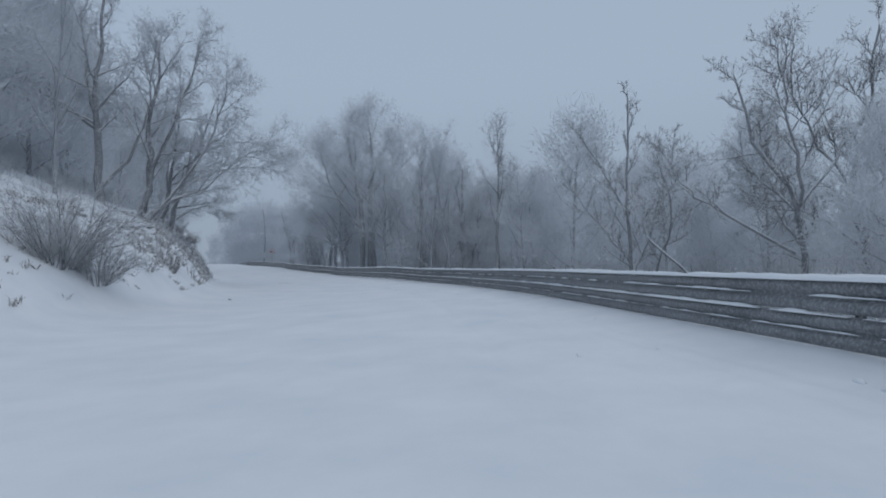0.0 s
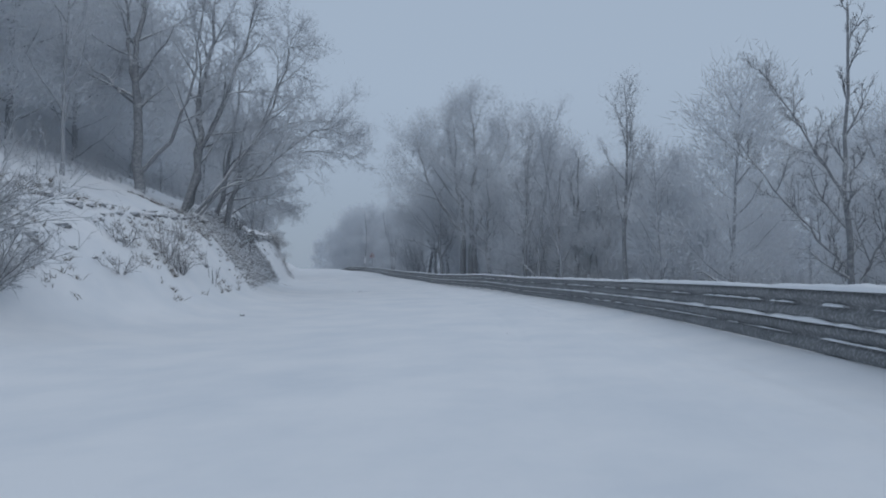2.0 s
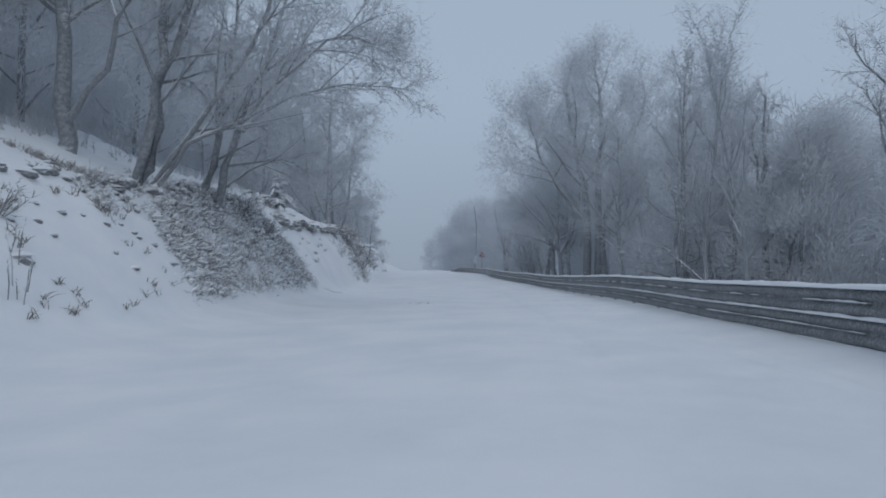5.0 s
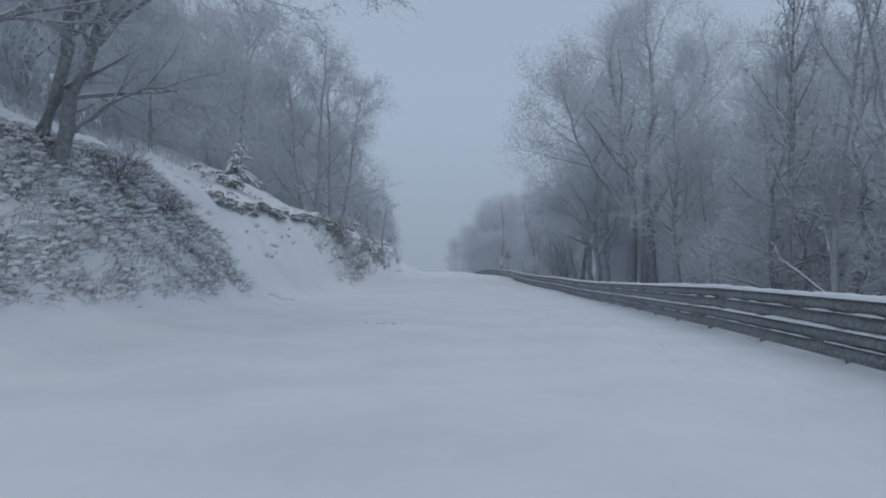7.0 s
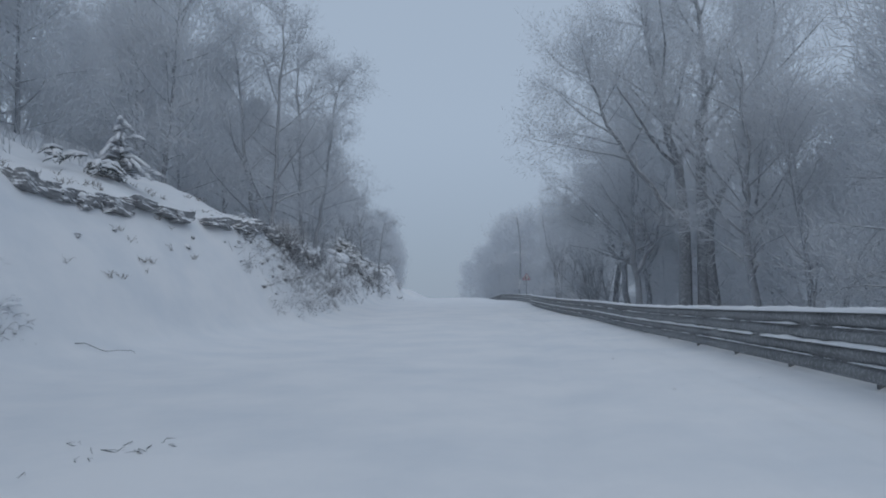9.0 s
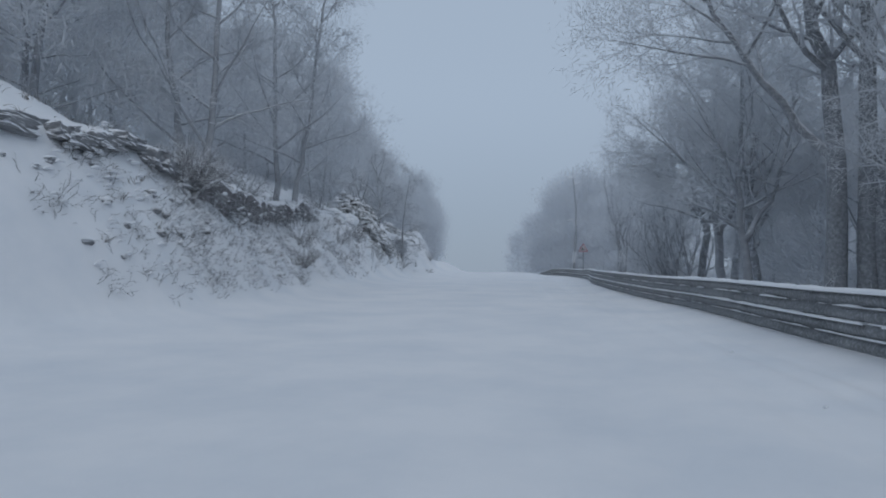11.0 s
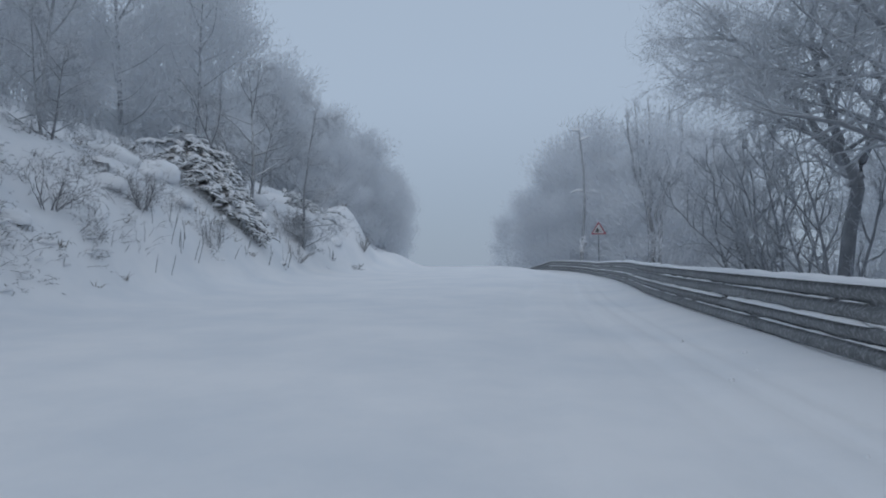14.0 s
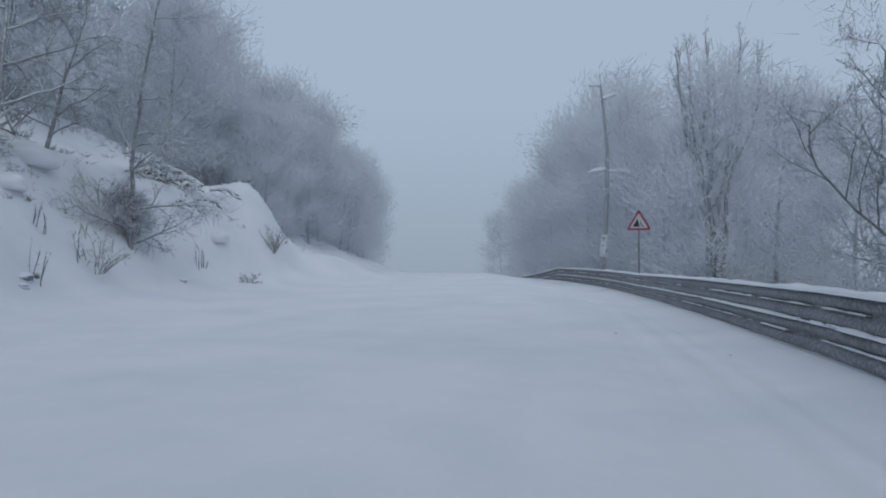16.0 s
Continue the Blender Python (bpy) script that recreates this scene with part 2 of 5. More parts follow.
def build_ground():
    ys = [-400, -250, -150, -90, -60, -40, -28, -18] + [-12 + 0.5 * i for i in range(300)] + [138 + 1.2 * i for i in range(1, 30)] + [178, 185, 195, 210, 230, 260, 300, 340, 380, 420, 500, 800]
    right = [400, 250, 150, 90, 60, 40, 28, 20, 15, 11, 8, 6, 4.5, 3.5, 2.7, 2.0, 1.5, 1.1, 0.8, 0.5, 0.25]
    mid = [(i / 110) ** 1.4 for i in range(111)]
    left = [0.25 + 0.25 * i for i in range(48)] + [12.8, 13.6, 14.6, 16, 18, 21, 25, 30, 40, 60, 90, 150, 250, 400]
    verts, faces = [], []
    n = len(right) + len(mid) + len(left)
    for y in ys:
        yc = min(max(y, -30), 262)
        xr, xf = rail_x(yc), foot_x(yc)
        for d in right:
            verts.append((xr + d, y, ground_z(xr + d, y)))
        for k in mid:
            x = xr + (xf - xr) * k
            verts.append((x, y, ground_z(x, y)))
        for d in left:
            verts.append((xf - d, y, ground_z(xf - d, y)))
    for j in range(len(ys) - 1):
        for i in range(n - 1):
            a = j * n + i
            faces.append((a, a + n, a + n + 1, a + 1))
    ob = bm_object("ground", verts, faces, M_SNOW)
    return tagged(ob, "snow-covered road, verge and hillside", "ground", kind="structure")


build_ground()


# ---- guard rail ----
BEAM = [(0.0, 0.03), (0.034, 0.075), (0.074, 0.083), (0.13, 0.062), (0.172, 0.008), (0.21, 0.008), (0.253, 0.062), (0.309, 0.083), (0.348, 0.075), (0.384, 0.03)]


def rail_frame(y):
    x, dx = rail_x(y), (rail_x(y + 0.5) - rail_x(y - 0.5))
    t = Vector((dx, 1.0, 0)).normalized()
    return Vector((x, y, 0)), t, Vector((-t.y, t.x, 0))


def beam_drop(y):
    """How far the rail has sunk into the snow at its ramped end."""
    return float(np.interp(y, (136, 148), (0, 0.85)))


def beam_panel(name, y0, y1, z0, parent, mat):
    steps = 5
    verts, faces = [], []
    k = len(BEAM)
    for s in range(steps + 1):
        y = y0 + (y1 - y0) * s / steps
        o, t, side = rail_frame(y)
        for thick in (0.0, -0.006):
            for z, d in BEAM:
                verts.append(o + side * (d + thick) + Vector((0, 0, z0 + z + rail_z(y) - beam_drop(y))))
    for s in range(steps):
        a, b = s * 2 * k, (s + 1) * 2 * k
        for i in range(k - 1):
            faces.append((a + i, a + i + 1, b + i + 1, b + i))
            faces.append((a + k + i, b + k + i, b + k + i + 1, a + k + i + 1))
        faces += [(a, b, b + k, a + k), (a + k - 1, a + 2 * k - 1, b + 2 * k - 1, b + k - 1)]
    return bm_object(name, verts, faces, mat, parent)


def snow_strip(name, y0, y1, z0, off, width, height, seed, gaps, rough, mat):
    """Snow lying along a beam: uneven, with breaks and lumps."""
    verts, faces = [], []
    ring = 7
    step = 0.11
    count = int((y1 - y0) / step)
    prev = None
    for s in range(count + 1):
        y = y0 + step * s
        o, t, side = rail_frame(y)
        v = noise.noise((y * 0.7, seed, 0)) * 0.35 + noise.noise((y * 1.7, seed, 4)) * rough + noise.noise((y * 5.3, seed, 6)) * rough * 0.4 + noise.noise((y * 0.23, seed, 9)) * 0.35
        f = 1.0 + v
        if f < gaps:
            prev = None
            continue
        here = len(verts)
        full = min(1.0, (f - gaps) * 2.5 + 0.12)
        zz = z0 + rail_z(y) - beam_drop(y)
        for i in range(ring):
            a = math.pi * i / (ring - 1)
            verts.append(o + side * (off + width * 0.5 * (0.75 + 0.35 * f) * (0.4 + 0.6 * full) * math.cos(a)) + Vector((0, 0, zz + height * f * full * math.sin(a) ** 0.8)))
        if prev is not None:
            for i in range(ring - 1):
                faces.append((prev + i, prev + i + 1, here + i + 1, here + i))
        else:
            faces.append(tuple(here + i for i in range(ring)))
        prev = here
    return bm_object(name, verts, faces, mat)


def build_rail():
    rail = thing("guard_rail", (0, 0, 0), "double grey steel guard rail with snow lying along its beams", "guard rail")
    y0, y1, gap = -8.0, 148.0, 2.5
    bm = bmesh.new()
    for a, b, c, d in ((-0.05, 0.05, -0.004, 0.004), (-0.05, -0.042, -0.03, 0.03), (0.042, 0.05, -0.03, 0.03)):
        ret = bmesh.ops.create_cube(bm, size=1.0)
        for v in ret["verts"]:
            v.co = Vector(((a + b) / 2 + v.co.x * (b - a), (c + d) / 2 + v.co.y * (d - c), 0.5 * (v.co.z + 0.5) * 2.0 - 0.1))
    post_mesh = bpy.data.meshes.new("post")
    bm.to_mesh(post_mesh)
    bm.free()
    post_mesh.materials.append(M_STEEL)
    block = bmesh.new()
    bmesh.ops.create_cube(block, size=1.0)
    for v in block.verts:
        v.co = Vector((v.co.x * 0.09, v.co.y * 0.08, v.co.z * 0.2))
    bmesh.ops.bevel(block, geom=block.edges[:], offset=0.008, segments=1, affect="EDGES")
    block_mesh = bpy.data.meshes.new("spacer_block")
    block.to_mesh(block_mesh)
    block.free()
    block_mesh.materials.append(M_STEEL)
    y = 58.94
    while y > y0 + gap:
        y -= gap
    while y < y1:
        o, t, side = rail_frame(y)
        turn = math.atan2(side.y, side.x)
        post = new("post", post_mesh)
        post.parent, post.location, post.rotation_euler = rail, o - side * 0.10 + Vector((0, 0, rail_z(y) - 0.1 - beam_drop(y))), (0, 0, turn)
        for z in (0.32, 0.73):
            sp = new("spacer_block", block_mesh)
            sp.parent, sp.location, sp.rotation_euler = rail, o - side * 0.03 + Vector((0, 0, z + rail_z(y) - beam_drop(y))), (0, 0, turn)
        y += gap
    y = y0
    while y < y1:
        for name, z in (("upper_beam", 0.54), ("lower_beam", 0.13)):
            beam_panel(name, y, y + 4.01, z, rail, M_STEEL)
        y += 4.0
    for z, off, w, h, seed, gaps, rough in ((0.918, 0.03, 0.16, 0.07, 1, 0.1, 0.34), (0.728, 0.045, 0.075, 0.026, 7, 0.86, 0.6), (0.508, 0.055, 0.11, 0.042, 13, 0.6, 0.65), (0.318, 0.045, 0.055, 0.02, 23, 0.8, 0.6)):
        tagged(snow_strip("rail_snow", y0, y1, z, off, w, h, seed, gaps, rough, M_SNOW), "uneven line of snow lying on the guard rail", "snow", kind="stuff")


build_rail()


# ---- bare trees ----
class Wood:
    """Collects tapered limbs: stout ones for the trunk mesh, thin ones for the crown mesh."""

    def __init__(self):
        self.verts, self.faces = {"trunk": [], "crown": []}, {"trunk": [], "crown": []}

    def limb(self, where, pts, radii, sides):
        v, f = self.verts[where], self.faces[where]
        rings = []
        last = len(pts) - 1
        for i, p in enumerate(pts):
            d = (pts[min(i + 1, last)] - pts[max(i - 1, 0)]).normalized()
            u = d.cross(Vector((0.31, 0.17, 0.93)) if abs(d.z) < 0.95 else Vector((1, 0, 0))).normalized()
            w = d.cross(u)
            if i == last:
                rings.append([len(v)])
                v.append(p)
                continue
            rings.append(list(range(len(v), len(v) + sides)))
            for k in range(sides):
                a = 2 * math.pi * k / sides
                v.append(p + (u * math.cos(a) + w * math.sin(a)) * radii[i])
        for a, b in zip(rings, rings[1:]):
            for k in range(sides):
                if len(b) == 1:
                    f.append((a[k], a[(k + 1) % sides], b[0]))
                else:
                    f.append((a[k], a[(k + 1) % sides], b[(k + 1) % sides], b[k]))


    def sliver(self, where, p, q, width, side):
        """One thin frosted twig, a long narrow point."""
        v, f = self.verts[where], self.faces[where]
        k = len(v)
        v += [p + side * width, p - side * width, q]
        f.append((k, k + 1, k + 2))


def wander(rng, p, d, length, n, bend, lift):
    pts = [p]
    d = d.normalized()
    for _ in range(n):
        d = (d + Vector((rng.gauss(0, bend), rng.gauss(0, bend), rng.gauss(0, bend) + lift))).normalized()
        pts.append(pts[-1] + d * (length / n))
    return pts


def along(pts, t):
    k = t * (len(pts) - 1)
    i = min(int(k), len(pts) - 2)
    return pts[i].lerp(pts[i + 1], k - i), (pts[i + 1] - pts[i]).normalized()


def turned(rng, d, angle, spin=None):
    u = d.orthogonal().normalized()
    w = d.cross(u)
    a = rng.uniform(0, 2 * math.pi) if spin is None else spin
    return (d * math.cos(angle) + (u * math.cos(a) + w * math.sin(a)) * math.sin(angle)).normalized()


def grow(seed, height, radius, limbs, start, spread, angle, lift, fine, stems=((0, 0, 1.0),), droop=0.0, shape=1.0, twig=0.012, subs=2, most=99, dust=0, puff=0.3, simple=False, bias=0.0, dust_width=0.7):
    """A bare deciduous tree. stems: lean in x and y and relative height; start: where limbs begin; spread: limb length over height;
    angle: of the limbs to the trunk, degrees; fine: twigs on each branch."""
    rng = random.Random(seed)
    wood = Wood()
    for lx, ly, rel in stems:
        h = height * rel
        r0 = radius * (0.6 + 0.4 * rel)
        trunk = wander(rng, Vector((lx * 0.9, ly * 0.9, -0.5)), Vector((lx, ly, 1)), h, 9, 0.05, 0.05 if lx < 2 else -0.015)
        wood.limb("trunk", trunk, [r0 * (1.25 if i == 0 else 1) * (1 - 0.93 * i / 9) for i in range(10)], 7)
        for k in range(limbs):
            t = start + (0.97 - start) * (k + rng.random() * 0.7) / limbs
            p, d = along(trunk, t)
            fall = math.sin(math.pi * min(1, 0.22 + 0.78 * (t - start) / (1 - start)) ** shape)
            ln = h * spread * (0.35 + 0.65 * fall) * rng.uniform(0.7, 1.15)
            a = radians(angle * (1.15 - 0.5 * t)) * rng.uniform(0.75, 1.2)
            limb = wander(rng, p, turned(rng, d, a, k * 2.4 + rng.random()) + Vector((bias, 0, 0)), ln, 6, 0.13, lift)
            lr = r0 * (1 - 0.9 * t) * 0.5 + 0.012
            wood.limb("trunk", limb, [lr * (1 - 0.85 * i / 6) for i in range(7)], 5)
            nb = min(most, max(3, int(3 + ln * 1.5)))
            for b in range(nb):
                tb = 0.18 + 0.8 * (b + rng.random()) / nb
                q, e = along(limb, min(tb, 0.98))
                bl = ln * (1 - 0.55 * tb) * rng.uniform(0.35, 0.62)
                br = wander(rng, q, turned(rng, e, radians(rng.uniform(28, 60))), bl, 4, 0.17, lift * 0.7 - droop)
                wood.limb("crown", br, [lr * (1 - 0.8 * tb) * 0.55 * (1 - 0.8 * i / 4) + 0.004 for i in range(5)], 3)
                for w in range(fine):
                    tw = (w + rng.random()) / fine
                    g, c = along(br, min(tw, 0.98))
                    wl_ = bl * rng.uniform(0.3, 0.6) * (1 - 0.35 * tw)
                    tip = wander(rng, g, turned(rng, c, radians(rng.uniform(25, 65))), wl_, 2, 0.22, lift * 0.4 - droop)
                    if simple:
                        wood.sliver("crown", tip[0], tip[-1], twig, c.orthogonal().normalized())
                    else:
                        wood.limb("crown", tip, [twig, twig * 0.7, 0], 3)
                    for _ in range(subs):
                        s, c2 = along(tip, rng.uniform(0.3, 0.95))
                        end = s + turned(rng, c2, radians(rng.uniform(25, 60))) * wl_ * rng.uniform(0.3, 0.6) + Vector((0, 0, -droop * 0.1))
                        wood.limb("crown", [s, end], [twig * 0.75, 0], 3)
                    for _ in range(dust):
                        s, c2 = along(tip, rng.uniform(0.1, 1.0))
                        s = s + Vector((rng.gauss(0, puff), rng.gauss(0, puff), rng.gauss(0, puff * 0.8)))
                        c3 = turned(rng, c2, radians(rng.uniform(10, 70)))
                        wood.sliver("crown", s, s + c3 * rng.uniform(0.3, 0.75), twig * dust_width, c3.orthogonal().normalized())
    return wood


def wood_meshes(name, wood, bark, twigs):
    out = {}
    for key, mat in (("trunk", bark), ("crown", twigs)):
        me = bpy.data.meshes.new(key)
        me.from_pydata(wood.verts[key], [], wood.faces[key])
        me.update()
        me.polygons.foreach_set("use_smooth", [True] * len(me.polygons))
        me.materials.append(mat)
        out[key] = me
    return out


def plant(name, meshes, x, y, turn=0.0, scale=1.0, label="", category="tree", group="", sink=0.15, tilt=(0, 0)):
    tree = thing(name, (x, y, ground_z(x, y) - sink), label, category, group)
    tree.rotation_euler, tree.scale = (radians(tilt[0]), radians(tilt[1]), radians(turn)), (scale, scale, scale)
    for key in ("trunk", "crown"):
        ob = new(key, meshes[key])
        ob.parent = tree
    return tree


def fine_twigs(wood, seed, spots, ways, count, sigma, half, length, rise=0.25):
    """Many thin rimed twigs round the given spots of a crown."""
    r = np.random.default_rng(seed)
    spots, ways = np.array(spots), np.array(ways)
    pick = r.integers(0, len(spots), count)
    p = spots[pick] + np.clip(r.normal(0, 1, (count, 3)), -1.7, 1.7) * np.array((sigma, sigma, sigma * 0.85))
    p[:, 2] = np.maximum(p[:, 2], 0.05)
    d = ways[pick] + r.normal(0, 0.5, (count, 3)) + np.array((0, 0, rise))
    d /= np.linalg.norm(d, axis=1)[:, None]
    side = np.cross(d, r.normal(0, 1, (count, 3)))
    side *= half / np.linalg.norm(side, axis=1)[:, None]
    tip = p + d * r.uniform(0.5, 1.25, (count, 1)) * length
    base = len(wood.verts["crown"])
    wood.verts["crown"] += [Vector(v) for v in np.stack((p + side, p - side, tip), 1).reshape(-1, 3)]
    wood.faces["crown"] += [(base + 3 * i, base + 3 * i + 1, base + 3 * i + 2) for i in range(count)]


def mist_tree(seed, height, width, start, count, limbs=22, blunt=0.55, half=0.031, length=0.85):
    """A tree of the woods, its dense crown of fine rimed twigs shaped soft to look blurred by fog."""
    rng = random.Random(seed)
    wood = Wood()
    trunk = wander(rng, Vector((0, 0, -0.5)), Vector((0, 0, 1)), height, 9, 0.04, 0.06)
    wood.limb("trunk", trunk, [height * 0.011 * (1 - 0.93 * i / 9) for i in range(10)], 6)
    spots, ways = [], []
    for k in range(limbs):
        t = start + (0.9 - start) * (k + rng.random()) / limbs
        p, d = along(trunk, t)
        ln = 0.5 * width * max(0.3, math.sin(math.pi * min(1.0, 0.3 + 0.7 * t)) ** blunt) * rng.uniform(0.72, 1.12)
        a = k * 2.4 + rng.uniform(-0.4, 0.4)
        limb = wander(rng, p, Vector((math.cos(a), math.sin(a), 0.25 + 0.9 * t)), ln, 5, 0.1, 0.1)
        wood.limb("trunk", limb, [height * 0.004 * (1 - 0.8 * i / 5) for i in range(6)], 4)
        for _ in range(max(3, int(ln * 1.8))):
            q, e = along(limb, rng.uniform(0.25, 1.0) ** 0.8)
            twig = wander(rng, q, turned(rng, e, radians(rng.uniform(25, 65))), ln * rng.uniform(0.2, 0.4), 3, 0.15, 0.06)
            wood.limb("crown", twig, [0.02, 0.016, 0.012, 0], 3)
            for u in (0.3, 0.65, 1.0):
                g, c = along(twig, u)
                spots.append(g)
                ways.append(c)
    fine_twigs(wood, seed, spots, ways, count, 0.8 * width / 9, half, length)
    return wood


def branch_out(wood, rng, parent, length, radius, counts, angle, lift, droop, bend, spots):
    """Branches, twigs and sprigs along a bough, one rank for each count."""
    n = counts[0]
    for k in range(n):
        t = 0.16 + 0.84 * (k + rng.random()) / n
        p, d = along(parent, min(t, 0.985))
        ln = length * rng.uniform(0.36, 0.62) * (1 - 0.45 * t)
        way = turned(rng, d, radians(angle * rng.uniform(0.6, 1.3)))
        r = radius * (1 - 0.75 * t) * 0.55 + 0.004
        if len(counts) == 1:
            wood.sliver("crown", p, p + (way + Vector((0, 0, lift - droop))) * ln, max(0.008, r * 0.8), way.orthogonal().normalized())
            continue
        pts = wander(rng, p, way, ln, 4 if len(counts) > 2 else 3, bend, lift - droop)
        wood.limb("crown", pts, [r * (1 - 0.75 * i / (len(pts) - 1)) for i in range(len(pts))], 4 if len(counts) > 2 else 3)
        if len(counts) < 3:
            spots.append((along(pts, 0.7)[0], way))
        branch_out(wood, rng, pts, ln, r, counts[1:], angle, lift, droop, bend, spots)


def shaped_tree(seed, stems, boughs, start, reach, angle, counts=(9, 6, 4), lift=0.05, droop=0.03, bend=0.16, bias=(0, 0, 0), haze=0, sigma=0.3, half=0.008, jitter=0.12, taper=0.85):
    """A single tree with its own habit. stems: radius at the foot and the way of each stem, as (aside, up) in metres."""
    rng = random.Random(seed)
    wood, spots = Wood(), []
    for radius, way in stems:
        depth = rng.uniform(-0.5, 0.5)
        knots = [Vector((x, depth * i * 0.6, z)) for i, (x, z) in enumerate(way)]
        knots[0].z -= 0.4
        pts = []
        n = 12
        for i in range(n + 1):
            u = i / n * (len(knots) - 1)
            j = min(int(u), len(knots) - 2)
            p0, p1, p2, p3 = knots[max(j - 1, 0)], knots[j], knots[j + 1], knots[min(j + 2, len(knots) - 1)]
            f = u - j
            p = 0.5 * (2 * p1 + (p2 - p0) * f + (2 * p0 - 5 * p1 + 4 * p2 - p3) * f * f + (3 * p1 - p0 - 3 * p2 + p3) * f**3)
            pts.append(p + Vector((rng.gauss(0, jitter), rng.gauss(0, jitter), 0)) * (1 if 0 < i < n else 0))
        total = sum((b - a).length for a, b in zip(pts, pts[1:]))
        wood.limb("trunk", pts, [radius * (1.3 if i == 0 else 1.0) * (1 - taper * i / n) + 0.006 for i in range(n + 1)], 8)
        for k in range(boughs):
            t = start + (0.98 - start) * (k + rng.random() * 0.8) / boughs
            p, d = along(pts, t)
            ln = reach * (0.4 + 0.6 * math.sin(math.pi * min(1, 0.3 + 0.75 * (t - start) / (1 - start)))) * rng.uniform(0.65, 1.15) * min(1.0, 0.4 + total / 14)
            way_ = turned(rng, d, radians(angle * (1.1 - 0.35 * t)) * rng.uniform(0.75, 1.2), k * 2.4 + rng.random()) + Vector(bias)
            limb = wander(rng, p, way_, ln, 6, bend * 0.8, lift)
            lr = radius * (1 - taper * t) * 0.45 + 0.012
            wood.limb("trunk", limb, [lr * (1 - 0.85 * i / 6) for i in range(7)], 5)
            branch_out(wood, rng, limb, ln, lr, counts, 48, lift * 0.6, droop, bend, spots)
        branch_out(wood, rng, pts[-5:], reach * 0.5, radius * 0.25, counts, 42, lift * 0.6, droop, bend, spots)
    if haze:
        fine_twigs(wood, seed, [p for p, _ in spots], [d for _, d in spots], haze, sigma, half, 0.45, 0.1)
    return wood


SPREADING = wood_meshes("a", shaped_tree(11, ((0.16, ((0, 0), (-0.6, 1.6), (-1.0, 4.3), (-2.4, 7.0), (-3.2, 10.4))), (0.065, ((-1.0, 3.0), (-3.6, 4.4), (-5.0, 5.6), (-6.0, 7.4))), (0.075, ((-1.0, 4.2), (-0.9, 6.5), (-1.3, 8.6), (-1.5, 11.0))), (0.06, ((-0.95, 4.6), (0.6, 6.2), (1.6, 8.2), (1.9, 9.8)))), 10, 0.25, 3.2, 60, (11, 8, 5), 0.05, 0.0, 0.2, jitter=0.1), M_PALE_BARK, M_TWIG)
SPREADING_B = wood_meshes("b", shaped_tree(12, ((0.15, ((0, 0), (-0.3, 3.0), (-0.5, 6.0), (0.2, 9.0), (0.5, 12.5))), (0.065, ((-0.4, 5.2), (-1.7, 7.0), (-2.6, 9.2), (-2.7, 11.6))), (0.055, ((-0.3, 3.4), (-2.0, 4.4), (-3.6, 4.9), (-4.3, 6.6))), (0.06, ((-0.2, 6.2), (1.4, 8.2), (2.4, 10.8)))), 10, 0.25, 3.0, 58, (11, 8, 5), 0.06, 0.0, 0.19, jitter=0.1), M_PALE_BARK, M_TWIG)
NARROW = wood_meshes("c", shaped_tree(13, ((0.12, ((0, 0), (-0.2, 3.0), (-0.35, 6.5), (-0.3, 11.3))), (0.045, ((-0.2, 2.6), (-1.6, 3.9), (-3.4, 6.6))), (0.045, ((-0.3, 5.0), (-1.3, 6.4), (-2.9, 9.0))), (0.045, ((-0.1, 1.6), (0.9, 3.6), (1.4, 5.6)))), 12, 0.15, 2.2, 48, (9, 7, 5), 0.11, 0.0, 0.14, jitter=0.05), M_PALE_BARK, M_TWIG)
NARROW_B = wood_meshes("c2", shaped_tree(43, ((0.09, ((0, 0), (0.5, 2.0), (1.2, 4.4), (0.9, 6.4), (0.1, 8.6))), (0.045, ((0.9, 3.4), (1.9, 4.6), (2.8, 5.4)))), 11, 0.18, 2.1, 50, (9, 7, 5), 0.08, 0.0, 0.16, jitter=0.06), M_PALE_BARK, M_TWIG)
TALL = wood_meshes("d", grow(14, 14.0, 0.18, 16, 0.35, 0.22, 38, 0.2, 6, twig=0.014, subs=2, dust=3), M_PALE_BARK, M_RIME_HAZE)
LEANING = wood_meshes("e", shaped_tree(15, ((0.22, ((0, 0), (1.0, 3.4), (0.8, 6.6), (1.4, 10.0), (1.6, 13.0))), (0.19, ((0.1, 0), (1.3, 3.5), (3.2, 8.0), (4.4, 12.6))), (0.12, ((0.4, 0), (2.2, 1.7), (4.4, 4.9), (5.6, 8.2), (6.4, 10.5))), (0.1, ((0.5, -0.1), (2.3, 1.3), (4.4, 2.2), (7.2, 4.6), (9.6, 4.2)))),
                                         12, 0.25, 4.3, 52, (11, 8, 5), 0.02, 0.02, 0.13, (0.45, -0.1, 0.1), 16000, 0.28, 0.006), M_PALE_BARK, M_HOAR_HAZE)
